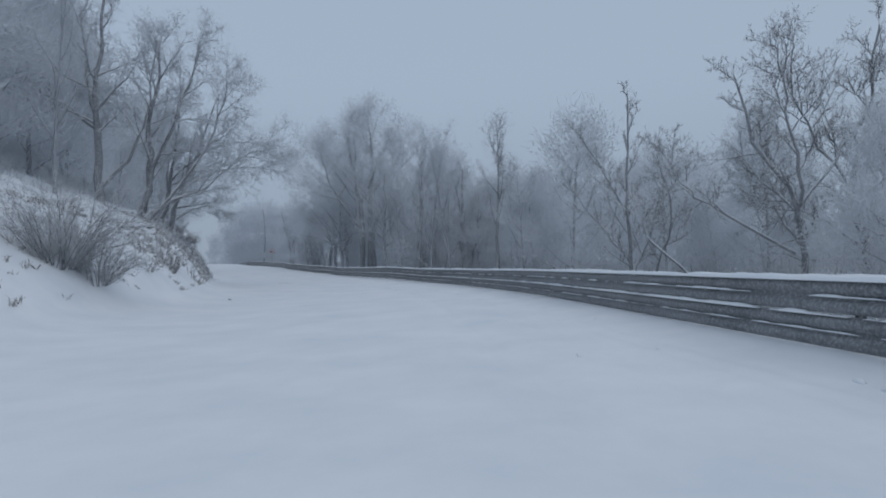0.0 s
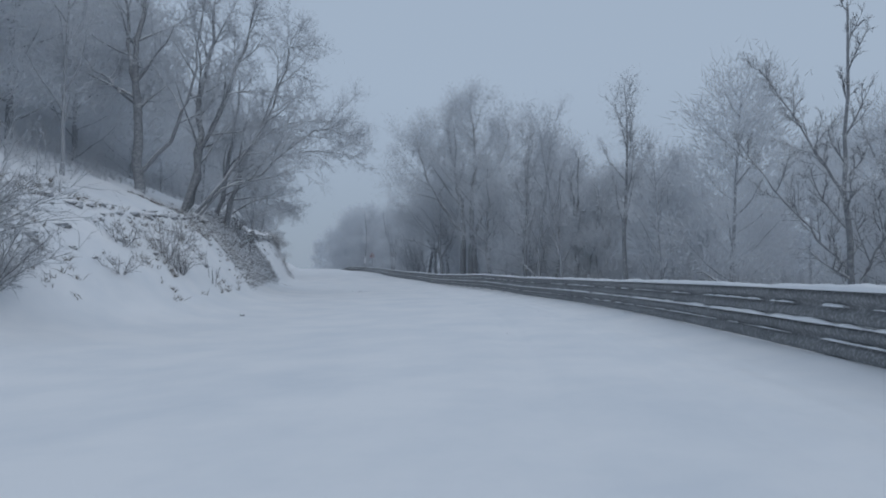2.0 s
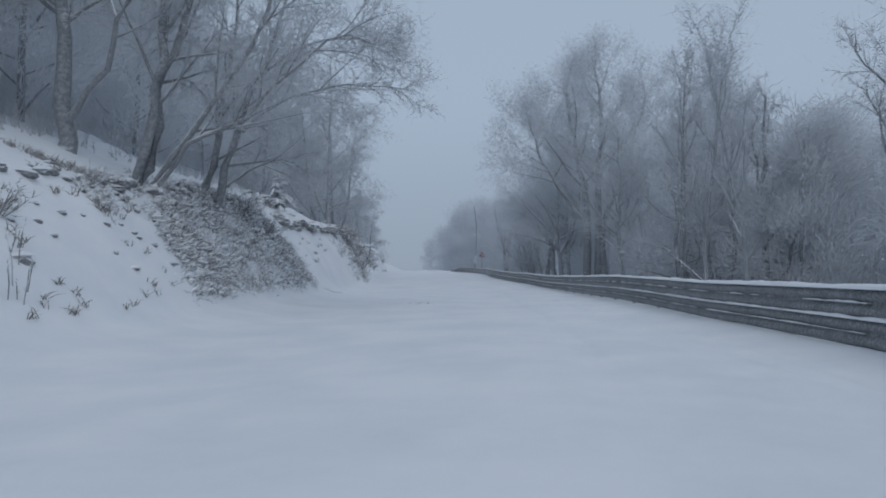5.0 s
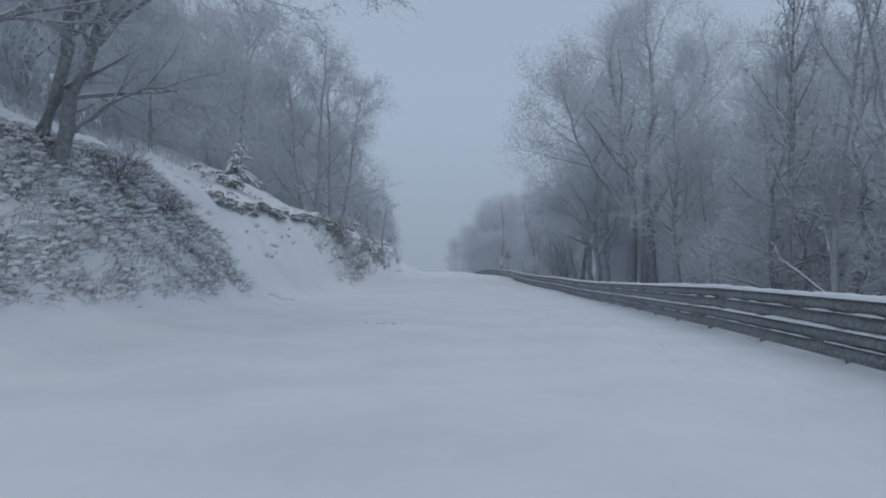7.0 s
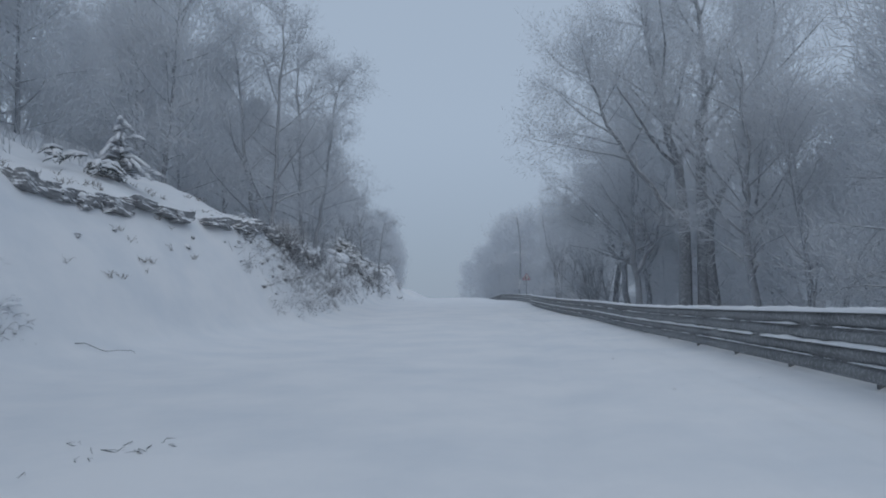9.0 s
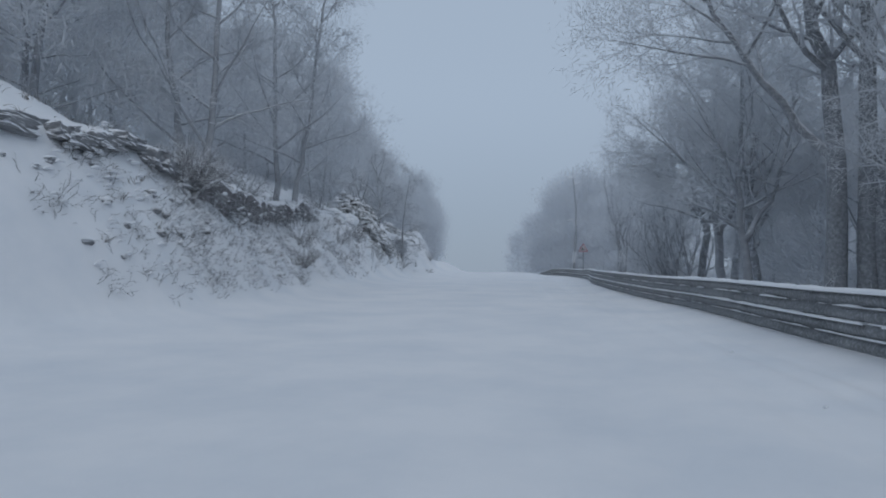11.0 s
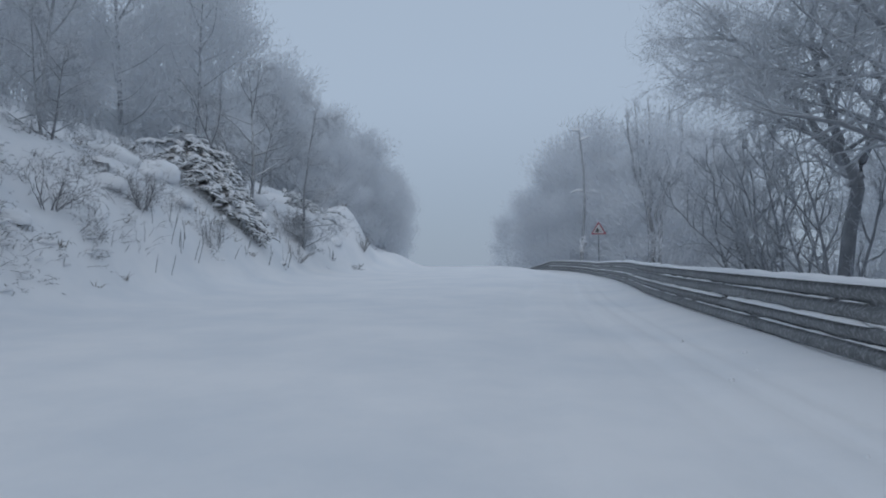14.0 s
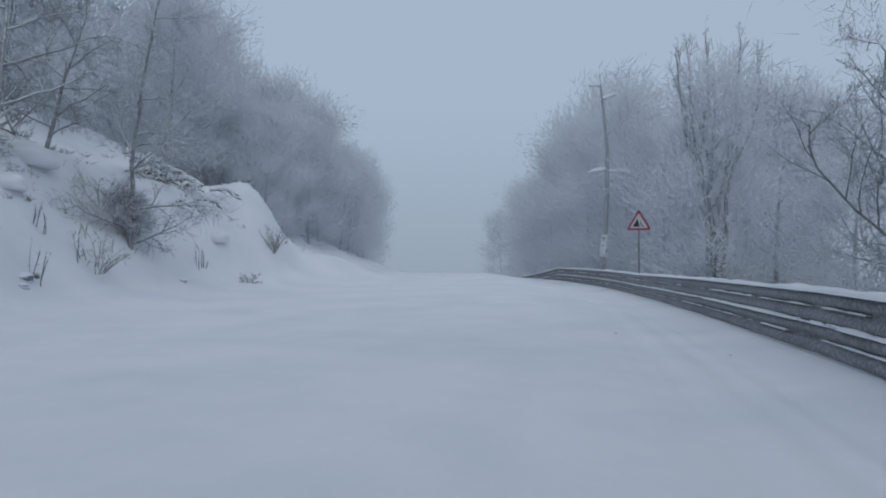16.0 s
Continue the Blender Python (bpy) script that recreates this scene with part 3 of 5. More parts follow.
LEANING_B = wood_meshes("e3", shaped_tree(35, ((0.2, ((0, 0), (0.4, 1.6), (1.4, 4.3), (2.2, 6.2), (3.4, 10.0))), (0.19, ((-0.5, 0.2), (-0.1, 2.4), (0.4, 5.2), (0.9, 9.5))), (0.06, ((1.1, 3.4), (3.0, 4.2), (5.6, 4.6), (8.4, 4.2))), (0.05, ((0.5, 1.2), (1.7, 1.6), (2.9, 1.8), (4.1, 1.2))), (0.06, ((0.2, 4.0), (2.4, 5.6), (4.6, 6.4), (7.0, 6.2)))),
                                          9, 0.25, 3.4, 52, (9, 7, 5), 0.02, 0.03, 0.13, (0.45, -0.1, 0.0), 4000, 0.25, 0.006, jitter=0.06), M_PALE_BARK, M_HOAR_HAZE)
UPRIGHT = wood_meshes("e2", shaped_tree(25, ((0.3, ((0, 0), (0.0, 4.0), (0.15, 8.0), (0.5, 15.0))), (0.16, ((0.0, 4.6), (-0.7, 8.0), (-1.0, 13.5))), (0.12, ((0.1, 1.4), (2.2, 3.4), (3.2, 6.5), (3.6, 11.0))), (0.1, ((-0.1, 5.0), (-2.2, 6.4), (-4.2, 7.4)))), 10, 0.35, 4.0, 56, (10, 7, 5), 0.05, 0.03, 0.15, haze=5000), M_PALE_BARK, M_HOAR_HAZE)
BEECH = wood_meshes("f", shaped_tree(16, ((0.42, ((0, 0), (-0.1, 8.4), (-1.2, 14.0), (-1.8, 21.0))), (0.4, ((0.9, 0), (1.1, 9.0), (1.4, 15.0), (0.8, 22.0))), (0.36, ((1.7, 0), (1.6, 6.0), (3.3, 10.0), (4.6, 15.0), (6.0, 19.0))), (0.2, ((0.1, 6.5), (-2.6, 9.5), (-4.6, 13.5), (-5.6, 17.0)))),
                                       14, 0.32, 7.4, 60, (10, 6, 4), 0.06, 0.025, 0.13, (-0.08, 0, 0.1), 62000, 0.55, 0.016), M_PALE_BARK, M_MIST)
BEECH_B = wood_meshes("g", shaped_tree(17, ((0.27, ((0, 0), (-0.4, 4.5), (-0.5, 9.0), (-0.2, 16.0))), (0.16, ((-0.3, 4.0), (1.4, 7.0), (2.4, 11.5)))), 15, 0.26, 7.0, 68, (11, 6, 4), 0.02, 0.035, 0.13, (-0.3, 0, 0.1), 18000, 0.35, 0.009), M_RIME_HAZE_BARK, M_MIST)
THIN = wood_meshes("j", grow(20, 12.0, 0.1, 13, 0.2, 0.24, 46, 0.15, 5, twig=0.014, most=6, subs=1, dust=7), M_RIME_HAZE_BARK, M_HOAR_HAZE)
THIN_B = wood_meshes("k", grow(21, 9.0, 0.075, 12, 0.15, 0.3, 50, 0.12, 5, twig=0.014, most=6, subs=1, dust=7), M_RIME_HAZE_BARK, M_HOAR_HAZE)
SAPLING = wood_meshes("l", grow(22, 6.0, 0.055, 9, 0.1, 0.36, 45, 0.12, 6, stems=((-0.25, 0, 1.0), (-0.5, 0.1, 0.9), (0.1, -0.1, 0.9), (-0.1, 0.3, 0.8)), twig=0.009), M_RIME_HAZE_BARK, M_HOAR_HAZE)
TWIN = wood_meshes("r", shaped_tree(28, ((0.2, ((0, 0), (-0.3, 5.0), (-0.5, 15.0))), (0.18, ((0.8, 0), (1.4, 5.0), (2.6, 14.0)))), 14, 0.26, 5.4, 60, (11, 7, 5), 0.04, 0.03, 0.13, haze=22000, sigma=0.4, half=0.009), M_RIME_HAZE_BARK, M_HOAR_HAZE)
BEECH_C = wood_meshes("s", shaped_tree(29, ((0.26, ((0, 0), (0.5, 4.0), (0.2, 5.6), (-0.6, 9.0), (-0.4, 14.0))), (0.16, ((0.35, 4.4), (1.3, 7.5), (1.7, 12.0))), (0.12, ((0.2, 5.2), (-1.6, 7.4), (-2.8, 8.9), (-3.8, 9.4)))), 12, 0.28, 5.4, 66, (11, 7, 5), 0.015, 0.035, 0.14, (-0.2, 0, 0), 15000, 0.3, 0.007), M_RIME_HAZE_BARK, M_MIST)
DENSE = wood_meshes("t", shaped_tree(31, ((0.12, ((0, 0), (-0.2, 3.5), (0.1, 7.0), (0.0, 11.0))), (0.07, ((0.3, 0), (1.0, 3.0), (1.6, 7.0)))), 15, 0.06, 3.6, 74, (10, 7, 4), -0.01, 0.04, 0.14, (-0.05, -0.1, 0), 7000, 0.25, 0.007), M_PALE_BARK, M_RIME_HAZE)
BUSHY = wood_meshes("u", shaped_tree(33, ((0.07, ((0, 0), (-0.4, 2.5), (-1.4, 5.0), (-2.0, 8.0))), (0.06, ((0.3, 0), (0.4, 3.0), (0.0, 7.6))), (0.06, ((-0.2, 0), (-1.2, 2.0), (-2.8, 4.0), (-3.6, 6.0))), (0.05, ((0.5, 0), (1.4, 3.0), (1.8, 7.0)))), 12, 0.12, 3.0, 62, (10, 7, 5), 0.03, 0.03, 0.14, (-0.15, -0.1, 0), 4000, 0.2, 0.006), M_PALE_BARK, M_RIME_HAZE)
YOUNG = wood_meshes("y", shaped_tree(61, ((0.085, ((0, 0), (0.05, 2.0), (0.15, 4.2), (0.7, 8.0))), (0.03, ((-0.2, 0.1), (-0.75, 0.5), (-0.7, 1.0), (-0.25, 1.5)))), 15, 0.1, 2.5, 74, (9, 7, 4), -0.01, 0.05, 0.14, (0.4, -0.05, -0.05), 5000, 0.13, 0.011, jitter=0.03), M_PALE_BARK, M_RIME_HAZE)
BROOM = wood_meshes("p", shaped_tree(14, tuple((0.12, ((0.1 * k, 0), (0.22 * k, 4.6), (0.75 * k, 8.0), (0.95 * k, 13.5 - abs(k)))) for k in (-2, -1, 0, 1, 2)), 9, 0.4, 1.9, 32, (7, 5, 4), 0.2, -0.05, 0.1), M_RIME_HAZE_BARK, M_HOAR_HAZE)
DROOPING_DARK = wood_meshes("q", grow(27, 6.5, 0.08, 15, 0.15, 0.4, 60, 0.0, 6, stems=((0.3, 0, 1.0), (-0.25, 0.15, 0.8)), droop=0.06, twig=0.014, subs=3), M_PALE_BARK, M_RIME_HAZE)
DROOPING = wood_meshes("o", grow(26, 6.5, 0.07, 15, 0.12, 0.34, 66, -0.02, 6, stems=((0.12, 0, 1.0), (-0.3, 0.2, 0.75)), droop=0.07, twig=0.012, subs=2, dust=3, puff=0.1), M_PALE_BARK, M_RIME_HAZE)

BARE = "bare snow-dusted deciduous tree beyond the guard rail"
HILL = "bare snow-dusted deciduous tree on the snowy hillside"
# single trees that stand out, beyond the rail
for meshes, x, y, turn, scale, label in (
    (SPREADING, 17.9, 22.1, -25, 1.0, "crooked bare tree with snow along its spreading limbs"),
    (SPREADING_B, 20.2, 22.4, -30, 1.0, "bare tree with snow along its forked limbs"),
    (NARROW, 13.9, 30.4, 0, 1.0, "slender bare tree with upswept snow-dusted branches"),
    (NARROW_B, 15.3, 31.8, 0, 0.95, "slender bare tree with upswept snow-dusted branches"),
    (TALL, 10.4, 45.8, 0, 0.92, "tall narrow rimed tree with upswept branches"),
    (THIN_B, 11.9, 43.5, 75, 1.05, BARE), (THIN, 12.9, 49.0, 200, 0.9, BARE),
    (THIN, 6.7, 56.7, 20, 1.15, "slim tall rimed tree close behind the guard rail"),
    (TALL, 6.1, 58.8, 130, 0.95, "slim tall rimed tree close behind the guard rail"),
    (THIN, 8.2, 54.3, 250, 1.1, BARE), (UPRIGHT, 10.2, 60.0, 300, 0.8, BARE),
    (DENSE, 6.3, 62.5, 0, 1.0, "dense dark tree with low drooping snowy branches"), (DENSE, 8.4, 60.2, 130, 1.0, "dense dark tree with low drooping snowy branches"), (DENSE, 7.4, 66.5, 250, 0.95, "dense dark tree with low drooping snowy branches"),
):
    plant("bare_tree", meshes, x, y, turn, scale, label, group="trees beyond the guard rail")

# further on, where the road bends
for meshes, x, y, turn, scale, label in (
    (BEECH, 1.0, 86.2, 0, 1.0, "huge rimed beech with two stems and a broad crown"),
    (BEECH_B, 3.9, 80.6, 70, 0.9, BARE), (THIN, 8.0, 81.5, 120, 1.1, BARE), (THIN, 5.6, 76.0, 200, 1.0, BARE),
    (BEECH_B, -1.7, 92.9, 15, 0.95, "big dark beech with drooping snow-laden branches"),
    (BEECH_B, -2.8, 99.6, -20, 1.12, "big dark beech with drooping snow-laden branches"),
    (BEECH_B, -1.2, 97.5, 60, 0.9, "big dark beech with drooping snow-laden branches"),
    (BEECH_C, -4.4, 106.4, 10, 1.1, "big dark beech with drooping snow-laden branches"),
    (BEECH_C, -2.4, 104.0, -20, 1.05, "big dark beech with drooping snow-laden branches"),
    (BUSHY, -7.2, 111.6, 0, 0.95, "dark many-stemmed small tree leaning over the guard rail"),
    (BROOM, -12.4, 126.6, 20, 1.03, "tall rimed tree with a broom of upright branches"),
    (SAPLING, -6.6, 111.8, 0, 1.35, "leaning clump of thin dark stems behind the guard rail"),
    (SAPLING, -5.6, 109.0, 40, 1.4, "leaning clump of thin dark stems behind the guard rail"),
    (SAPLING, -4.4, 105.6, 20, 1.4, "leaning clump of thin dark stems behind the guard rail"),
):
    plant("bare_tree", meshes, x, y, turn, scale, label, group="trees beyond the guard rail")

# trees that stand out on the hillside
for meshes, x, y, turn, scale, label in (
    (LEANING_B, -13.1, 47.0, 5, 1.0, "bare twin-stemmed tree leaning out over the brushy bank"),
    (LEANING, -14.3, 43.6, 5, 1.0, "bare multi-stemmed tree leaning out from the snowy bank"),
    (UPRIGHT, -16.0, 42.4, 0, 1.0, HILL), (THIN, -15.6, 35.5, 30, 1.0, HILL),
    (TWIN, -24.1, 84.4, 20, 0.95, "bare tree with twin stems above the earth ledge"),
    (TWIN, -21.6, 76.5, 190, 0.95, HILL),
    (YOUNG, -28.85, 107.8, 22, 1.0, "slender young tree with snow-laden side branches on the bank"),
    (THIN, -30.4, 94.4, 80, 0.9, HILL),
    (DROOPING, -27.6, 92.6, 200, 0.75, "crooked low tree with drooping snow-laden branches on the bank"),
    (DROOPING_DARK, -31.0, 106.2, 40, 0.9, "crooked low tree with drooping snow-laden branches on the bank"),
    (DROOPING_DARK, -28.9, 103.2, 100, 1.2, "crooked low tree with drooping snow-laden branches on the bank"),
):
    plant("bare_tree", meshes, x, y, turn, scale, label, group="trees on the hillside")

# the woods behind them, rimed and coloured pale to stand in for fog
MIST = (wood_meshes("m", mist_tree(51, 15.0, 9.5, 0.03, 10500), M_RIME_HAZE_BARK, M_MIST),
        wood_meshes("n", mist_tree(52, 14.0, 8.0, 0.03, 9500, blunt=0.8), M_RIME_HAZE_BARK, M_MIST),
        wood_meshes("h", mist_tree(53, 17.0, 9.0, 0.05, 10500, blunt=0.45), M_RIME_HAZE_BARK, M_MIST),
        wood_meshes("i", mist_tree(54, 12.0, 7.0, 0.02, 8000), M_RIME_HAZE_BARK, M_MIST))
# palest copies, with more haze in their colour, for back rows and far trees
HAZE_PALE = (wood_meshes("t1", mist_tree(55, 15.0, 9.0, 0.03, 9500), M_HOAR_HAZE, M_FROST_HAZE), wood_meshes("t2", mist_tree(56, 13.0, 8.5, 0.03, 9500), M_HOAR_HAZE, M_FROST_HAZE))
rng = random.Random(5)


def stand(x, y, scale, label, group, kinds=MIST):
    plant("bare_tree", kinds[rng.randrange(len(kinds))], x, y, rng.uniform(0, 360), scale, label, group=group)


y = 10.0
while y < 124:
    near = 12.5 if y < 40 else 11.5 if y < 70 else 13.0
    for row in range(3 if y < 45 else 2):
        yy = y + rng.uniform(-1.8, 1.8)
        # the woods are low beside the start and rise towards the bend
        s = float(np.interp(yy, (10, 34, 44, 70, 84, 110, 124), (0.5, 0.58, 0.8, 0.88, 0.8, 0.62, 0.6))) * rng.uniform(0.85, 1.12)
        stand(rail_x(y) + near + row * 6.5 + rng.uniform(-1.5, 1.5), yy, s, "rimed bare tree, paled with haze, in the woods beyond the guard rail", "trees beyond the guard rail", HAZE_PALE if row and y > 40 else MIST)
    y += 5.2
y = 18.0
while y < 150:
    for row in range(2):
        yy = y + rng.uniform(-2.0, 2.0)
        stand(foot_x(y) - 11.5 - row * 7 + rng.uniform(-1.5, 1.5), yy, rng.uniform(0.85, 1.15) if yy < 55 else rng.uniform(0.75, 1.0), "rimed bare tree, paled with haze, in the hillside woods", "trees on the hillside", HAZE_PALE if row and y < 60 else MIST)
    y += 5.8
FAR = "rimed tree far down the road, paled with haze"
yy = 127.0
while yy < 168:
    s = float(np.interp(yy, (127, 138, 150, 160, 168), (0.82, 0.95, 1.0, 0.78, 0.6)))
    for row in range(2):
        stand(rail_x(yy) + 5.0 + row * 6 + rng.uniform(-0.8, 0.8), yy + row * 1.8, s * rng.uniform(0.9, 1.05), FAR, "trees down the road", HAZE_PALE)
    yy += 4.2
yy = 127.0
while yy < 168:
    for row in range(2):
        stand(foot_x(yy) - 5.0 - row * 5 + rng.uniform(-0.8, 0.8), yy + row * 1.6, (0.62 if yy < 133 else 0.8) * rng.uniform(0.9, 1.1), FAR, "trees down the road", HAZE_PALE)
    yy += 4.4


def spray(rng, wood, p, count, spread, rise, length, r):
    """Thin pointed shoots rising and arching from one root."""
    for _ in range(count):
        d = Vector((rng.gauss(0, spread), rng.gauss(0, spread), rise))
        ln = length * rng.uniform(0.5, 1.2)
        pts = wander(rng, p, d, ln, 3, 0.2, 0.02)
        wood.limb("crown", pts, [r, r * 0.8, r * 0.5, 0], 3)
        for _ in range(2):
            q, e = along(pts, rng.uniform(0.3, 0.95))
            wood.limb("crown", [q, q + turned(rng, e, radians(rng.uniform(25, 60))) * ln * rng.uniform(0.2, 0.45)], [r * 0.6, 0], 3)


def stuff(name, wood, mat, label, category):
    ob = bm_object(name, wood.verts["crown"], wood.faces["crown"], mat)
    return tagged(ob, label, category, kind="stuff")


def thicket(seed, count, ys, line, near, deep, height, r, mat, label):
    rng = random.Random(seed)
    wood = Wood()
    for _ in range(count):
        yy = rng.uniform(*ys)
        d = near + rng.random() ** 1.4 * deep + 1.5 * noise.noise((yy * 0.35, seed, 0))
        x = line(yy) + d if near > 0 else line(yy) + near - (d - near)
        if near > 0 and 72 < yy < 120 and rng.random() < 0.75:
            continue
        spray(rng, wood, Vector((x, yy, ground_z(x, yy) - 0.1)), 2, 0.22, 1.0, height * rng.uniform(0.5, 1.2) * min(1.0, 0.2 + abs(x - line(yy) - near) / 6), r)
    stuff("thicket", wood, mat, label, "undergrowth")


thicket(31, 3000, (8, 70), rail_x, 5.5, 12.0, 3.2, 0.016, M_RIME_HAZE, "dense rimed undergrowth beneath the woods beyond the guard rail")
# these two are coloured paler, the haze over them put into their twigs
thicket(33, 2400, (70, 150), rail_x, 5.0, 12.0, 3.2, 0.02, M_MIST, "rimed undergrowth, paled with haze, beneath the woods beyond the guard rail")
thicket(32, 3000, (20, 150), foot_x, -7.8, 14.0, 3.4, 0.02, M_MIST, "dense rimed undergrowth, paled with haze, beneath the hillside woods")


# ---- rocks, earth and scrub on the bank ----
def crest_d(y):
    return (float(np.interp(y, *CREST)) - 0.35) / float(np.interp(y, *STEEP))


def rock_mesh(seed, sx, sy, sz):
    rng = random.Random(seed)
    bm = bmesh.new()
    bmesh.ops.create_icosphere(bm, subdivisions=3, radius=1.0)
    cuts = [(Vector((rng.gauss(0, 1), rng.gauss(0, 1), rng.gauss(0, 0.7))).normalized(), rng.uniform(0.5, 0.8)) for _ in range(9)]
    for v in bm.verts:
        p = v.co.copy()
        for n_, d_ in cuts:
            over = p.dot(n_) - d_
            if over > 0:
                p -= n_ * over * 0.92
        p *= 1 + 0.16 * noise.noise(p * 2.3 + Vector((seed, 0, 0)))
        v.co = Vector((p.x * sx, p.y * sy, p.z * sz))
    me = bpy.data.meshes.new("rock")
    bm.to_mesh(me)
    bm.free()
    me.materials.append(M_ROCK)
    return me


def snow_cap_mesh(seed, rx, ry, h):
    verts, faces = [Vector((0, 0, h))], []
    rings, seg = 3, 10
    for r in range(1, rings + 1):
        for k in range(seg):
            a = 2 * math.pi * k / seg
            f = r / rings * (1 + 0.22 * noise.noise((math.cos(a) * 1.5 + seed, math.sin(a) * 1.5, r * 0.3)))
            verts.append(Vector((math.cos(a) * rx * f, math.sin(a) * ry * f, h * (1 - (r / rings) ** 2.2) - (0.05 if r == rings else 0))))
    for k in range(seg):
        faces.append((0, 1 + k, 1 + (k + 1) % seg))
        for r in range(rings - 1):
            a, b = 1 + r * seg, 1 + (r + 1) * seg
            faces.append((a + k, b + k, b + (k + 1) % seg, a + (k + 1) % seg))
    me = bpy.data.meshes.new("snow_cap")
    me.from_pydata(verts, [], faces)
    me.update()
    me.polygons.foreach_set("use_smooth", [True] * len(me.polygons))
    me.materials.append(M_SNOW)
    return me


ROCKS = [rock_mesh(60 + i, 1.0, 0.8, 0.62) for i in range(6)]
CAPS = [snow_cap_mesh(i, 0.95, 0.78, 0.34) for i in range(3)]
rng = random.Random(8)


def lay_rock(x, y, size, tall=1.0, label="grey rock with a snow cap jutting from the bank", group="ledge rocks", sink=0.3):
    r = thing("rock", (x, y, ground_z(x, y) - sink * size * tall), label, "rock", group)
    r.rotation_euler = (rng.uniform(-0.2, 0.2), rng.uniform(-0.2, 0.2), rng.uniform(0, 6.3))
    r.scale = (size, size, size * tall)
    ob = new("stone", ROCKS[rng.randrange(6)])
    ob.parent = r
    cap = new("snow_cap", CAPS[rng.randrange(3)])
    cap.parent, cap.location = r, (0, 0, 0.42)
    return r




def block_mesh(seed):
    """A rough broken block of rock, about one metre each way."""
    bm = bmesh.new()
    bmesh.ops.create_cube(bm, size=1.0)
    bmesh.ops.subdivide_edges(bm, edges=bm.edges[:], cuts=7, use_grid_fill=True)
    for v in bm.verts:
        p = v.co * 2.2 + Vector((seed * 3.7, 0, 0))
        f = 1 + 0.32 * noise.noise(p) + 0.16 * noise.noise(p * 2.3) + 0.08 * noise.noise(p * 5)
        v.co = Vector((v.co.x * f, v.co.y * f, v.co.z * f + 0.12 * noise.noise((v.co.y * 3, seed, 1))))
    me = bpy.data.meshes.new("rock")
    bm.to_mesh(me)
    bm.free()
    me.materials.append(M_ROCK)
    return me


BLOCKS = [block_mesh(i + 1) for i in range(5)]


def lay_block(y, length, height, depth):
    x = foot_x(y) - crest_d(y) + 0.1 + rng.uniform(-0.12, 0.12)
    along_bank = math.atan2(foot_x(y + 0.5) - foot_x(y - 0.5), 1.0)
    r = thing("rock", (x, y, ground_z(x, y) + 0.05), "rough grey rock under snow in the broken ledge", "rock", "ledge rocks")
    r.rotation_euler = (rng.uniform(-0.1, 0.1), rng.uniform(-0.15, 0.15), -along_bank + rng.uniform(-0.2, 0.2))
    stone = new("stone", BLOCKS[rng.randrange(5)])
    stone.parent, stone.scale = r, (depth, length, height)
    cap = new("snow_cap", CAPS[rng.randrange(3)])
    cap.parent, cap.location, cap.scale = r, (-0.15, 0, height * 0.42), (depth * 0.75, length * 0.66, 0.5)


y = 56.8
while y < 72.0:
    length = rng.uniform(0.45, 1.25)
    if not 63.8 < y < 65.0:
        lay_block(y, length, rng.uniform(0.24, 0.48), rng.uniform(0.55, 0.85))
        if rng.random() < 0.5:
            lay_rock(foot_x(y) - crest_d(y) + rng.uniform(0.5, 1.3), y + 0.3, rng.uniform(0.08, 0.18), sink=0.1)
    y += length * rng.uniform(0.75, 1.15)
y = 28.5
while y < 43.5:
    d = crest_d(y) - 0.1 + rng.uniform(-0.2, 0.2)
    if rng.random() < 0.85:
        lay_rock(foot_x(y) - d, y, rng.uniform(0.16, 0.36), rng.uniform(0.6, 0.9), "small dark rock half buried in snow on the bank", sink=0.1)
    y += rng.uniform(0.3, 0.75)
for _ in range(90):
    y = rng.uniform(25.0, 44.0)
    x = foot_x(y) - crest_d(y) * rng.uniform(0.3, 1.15)
    lay_rock(x, y, rng.uniform(0.06, 0.17), rng.uniform(0.6, 0.9), "small dark rock half buried in snow on the bank", sink=0.1)
for _ in range(20):
    y = rng.uniform(66.0, 76.0)
    lay_rock(foot_x(y) - rng.uniform(0.6, 2.6), y, rng.uniform(0.08, 0.2), rng.uniform(0.7, 1.0), "small dark rock half buried in snow on the bank", sink=0.1)
for x, y, s in ((-30.17, 102.34, 0.7), (-28.05, 96.81, 0.55), (-26.51, 93.62, 0.5), (-10.2, 27.36, 0.35), (-9.75, 25.48, 0.3), (-8.96, 34.39, 0.25), (-28.44, 109.5, 0.2), (-26.75, 103.2, 0.22), (-26.9, 103.5, 0.16), (-26.5, 103.0, 0.14)):
    lay_rock(x, y, s)
stone = lay_rock(-5.6, 29.4, 0.09, 1.5, "small dark stone lying on the snow", "", sink=0.0)


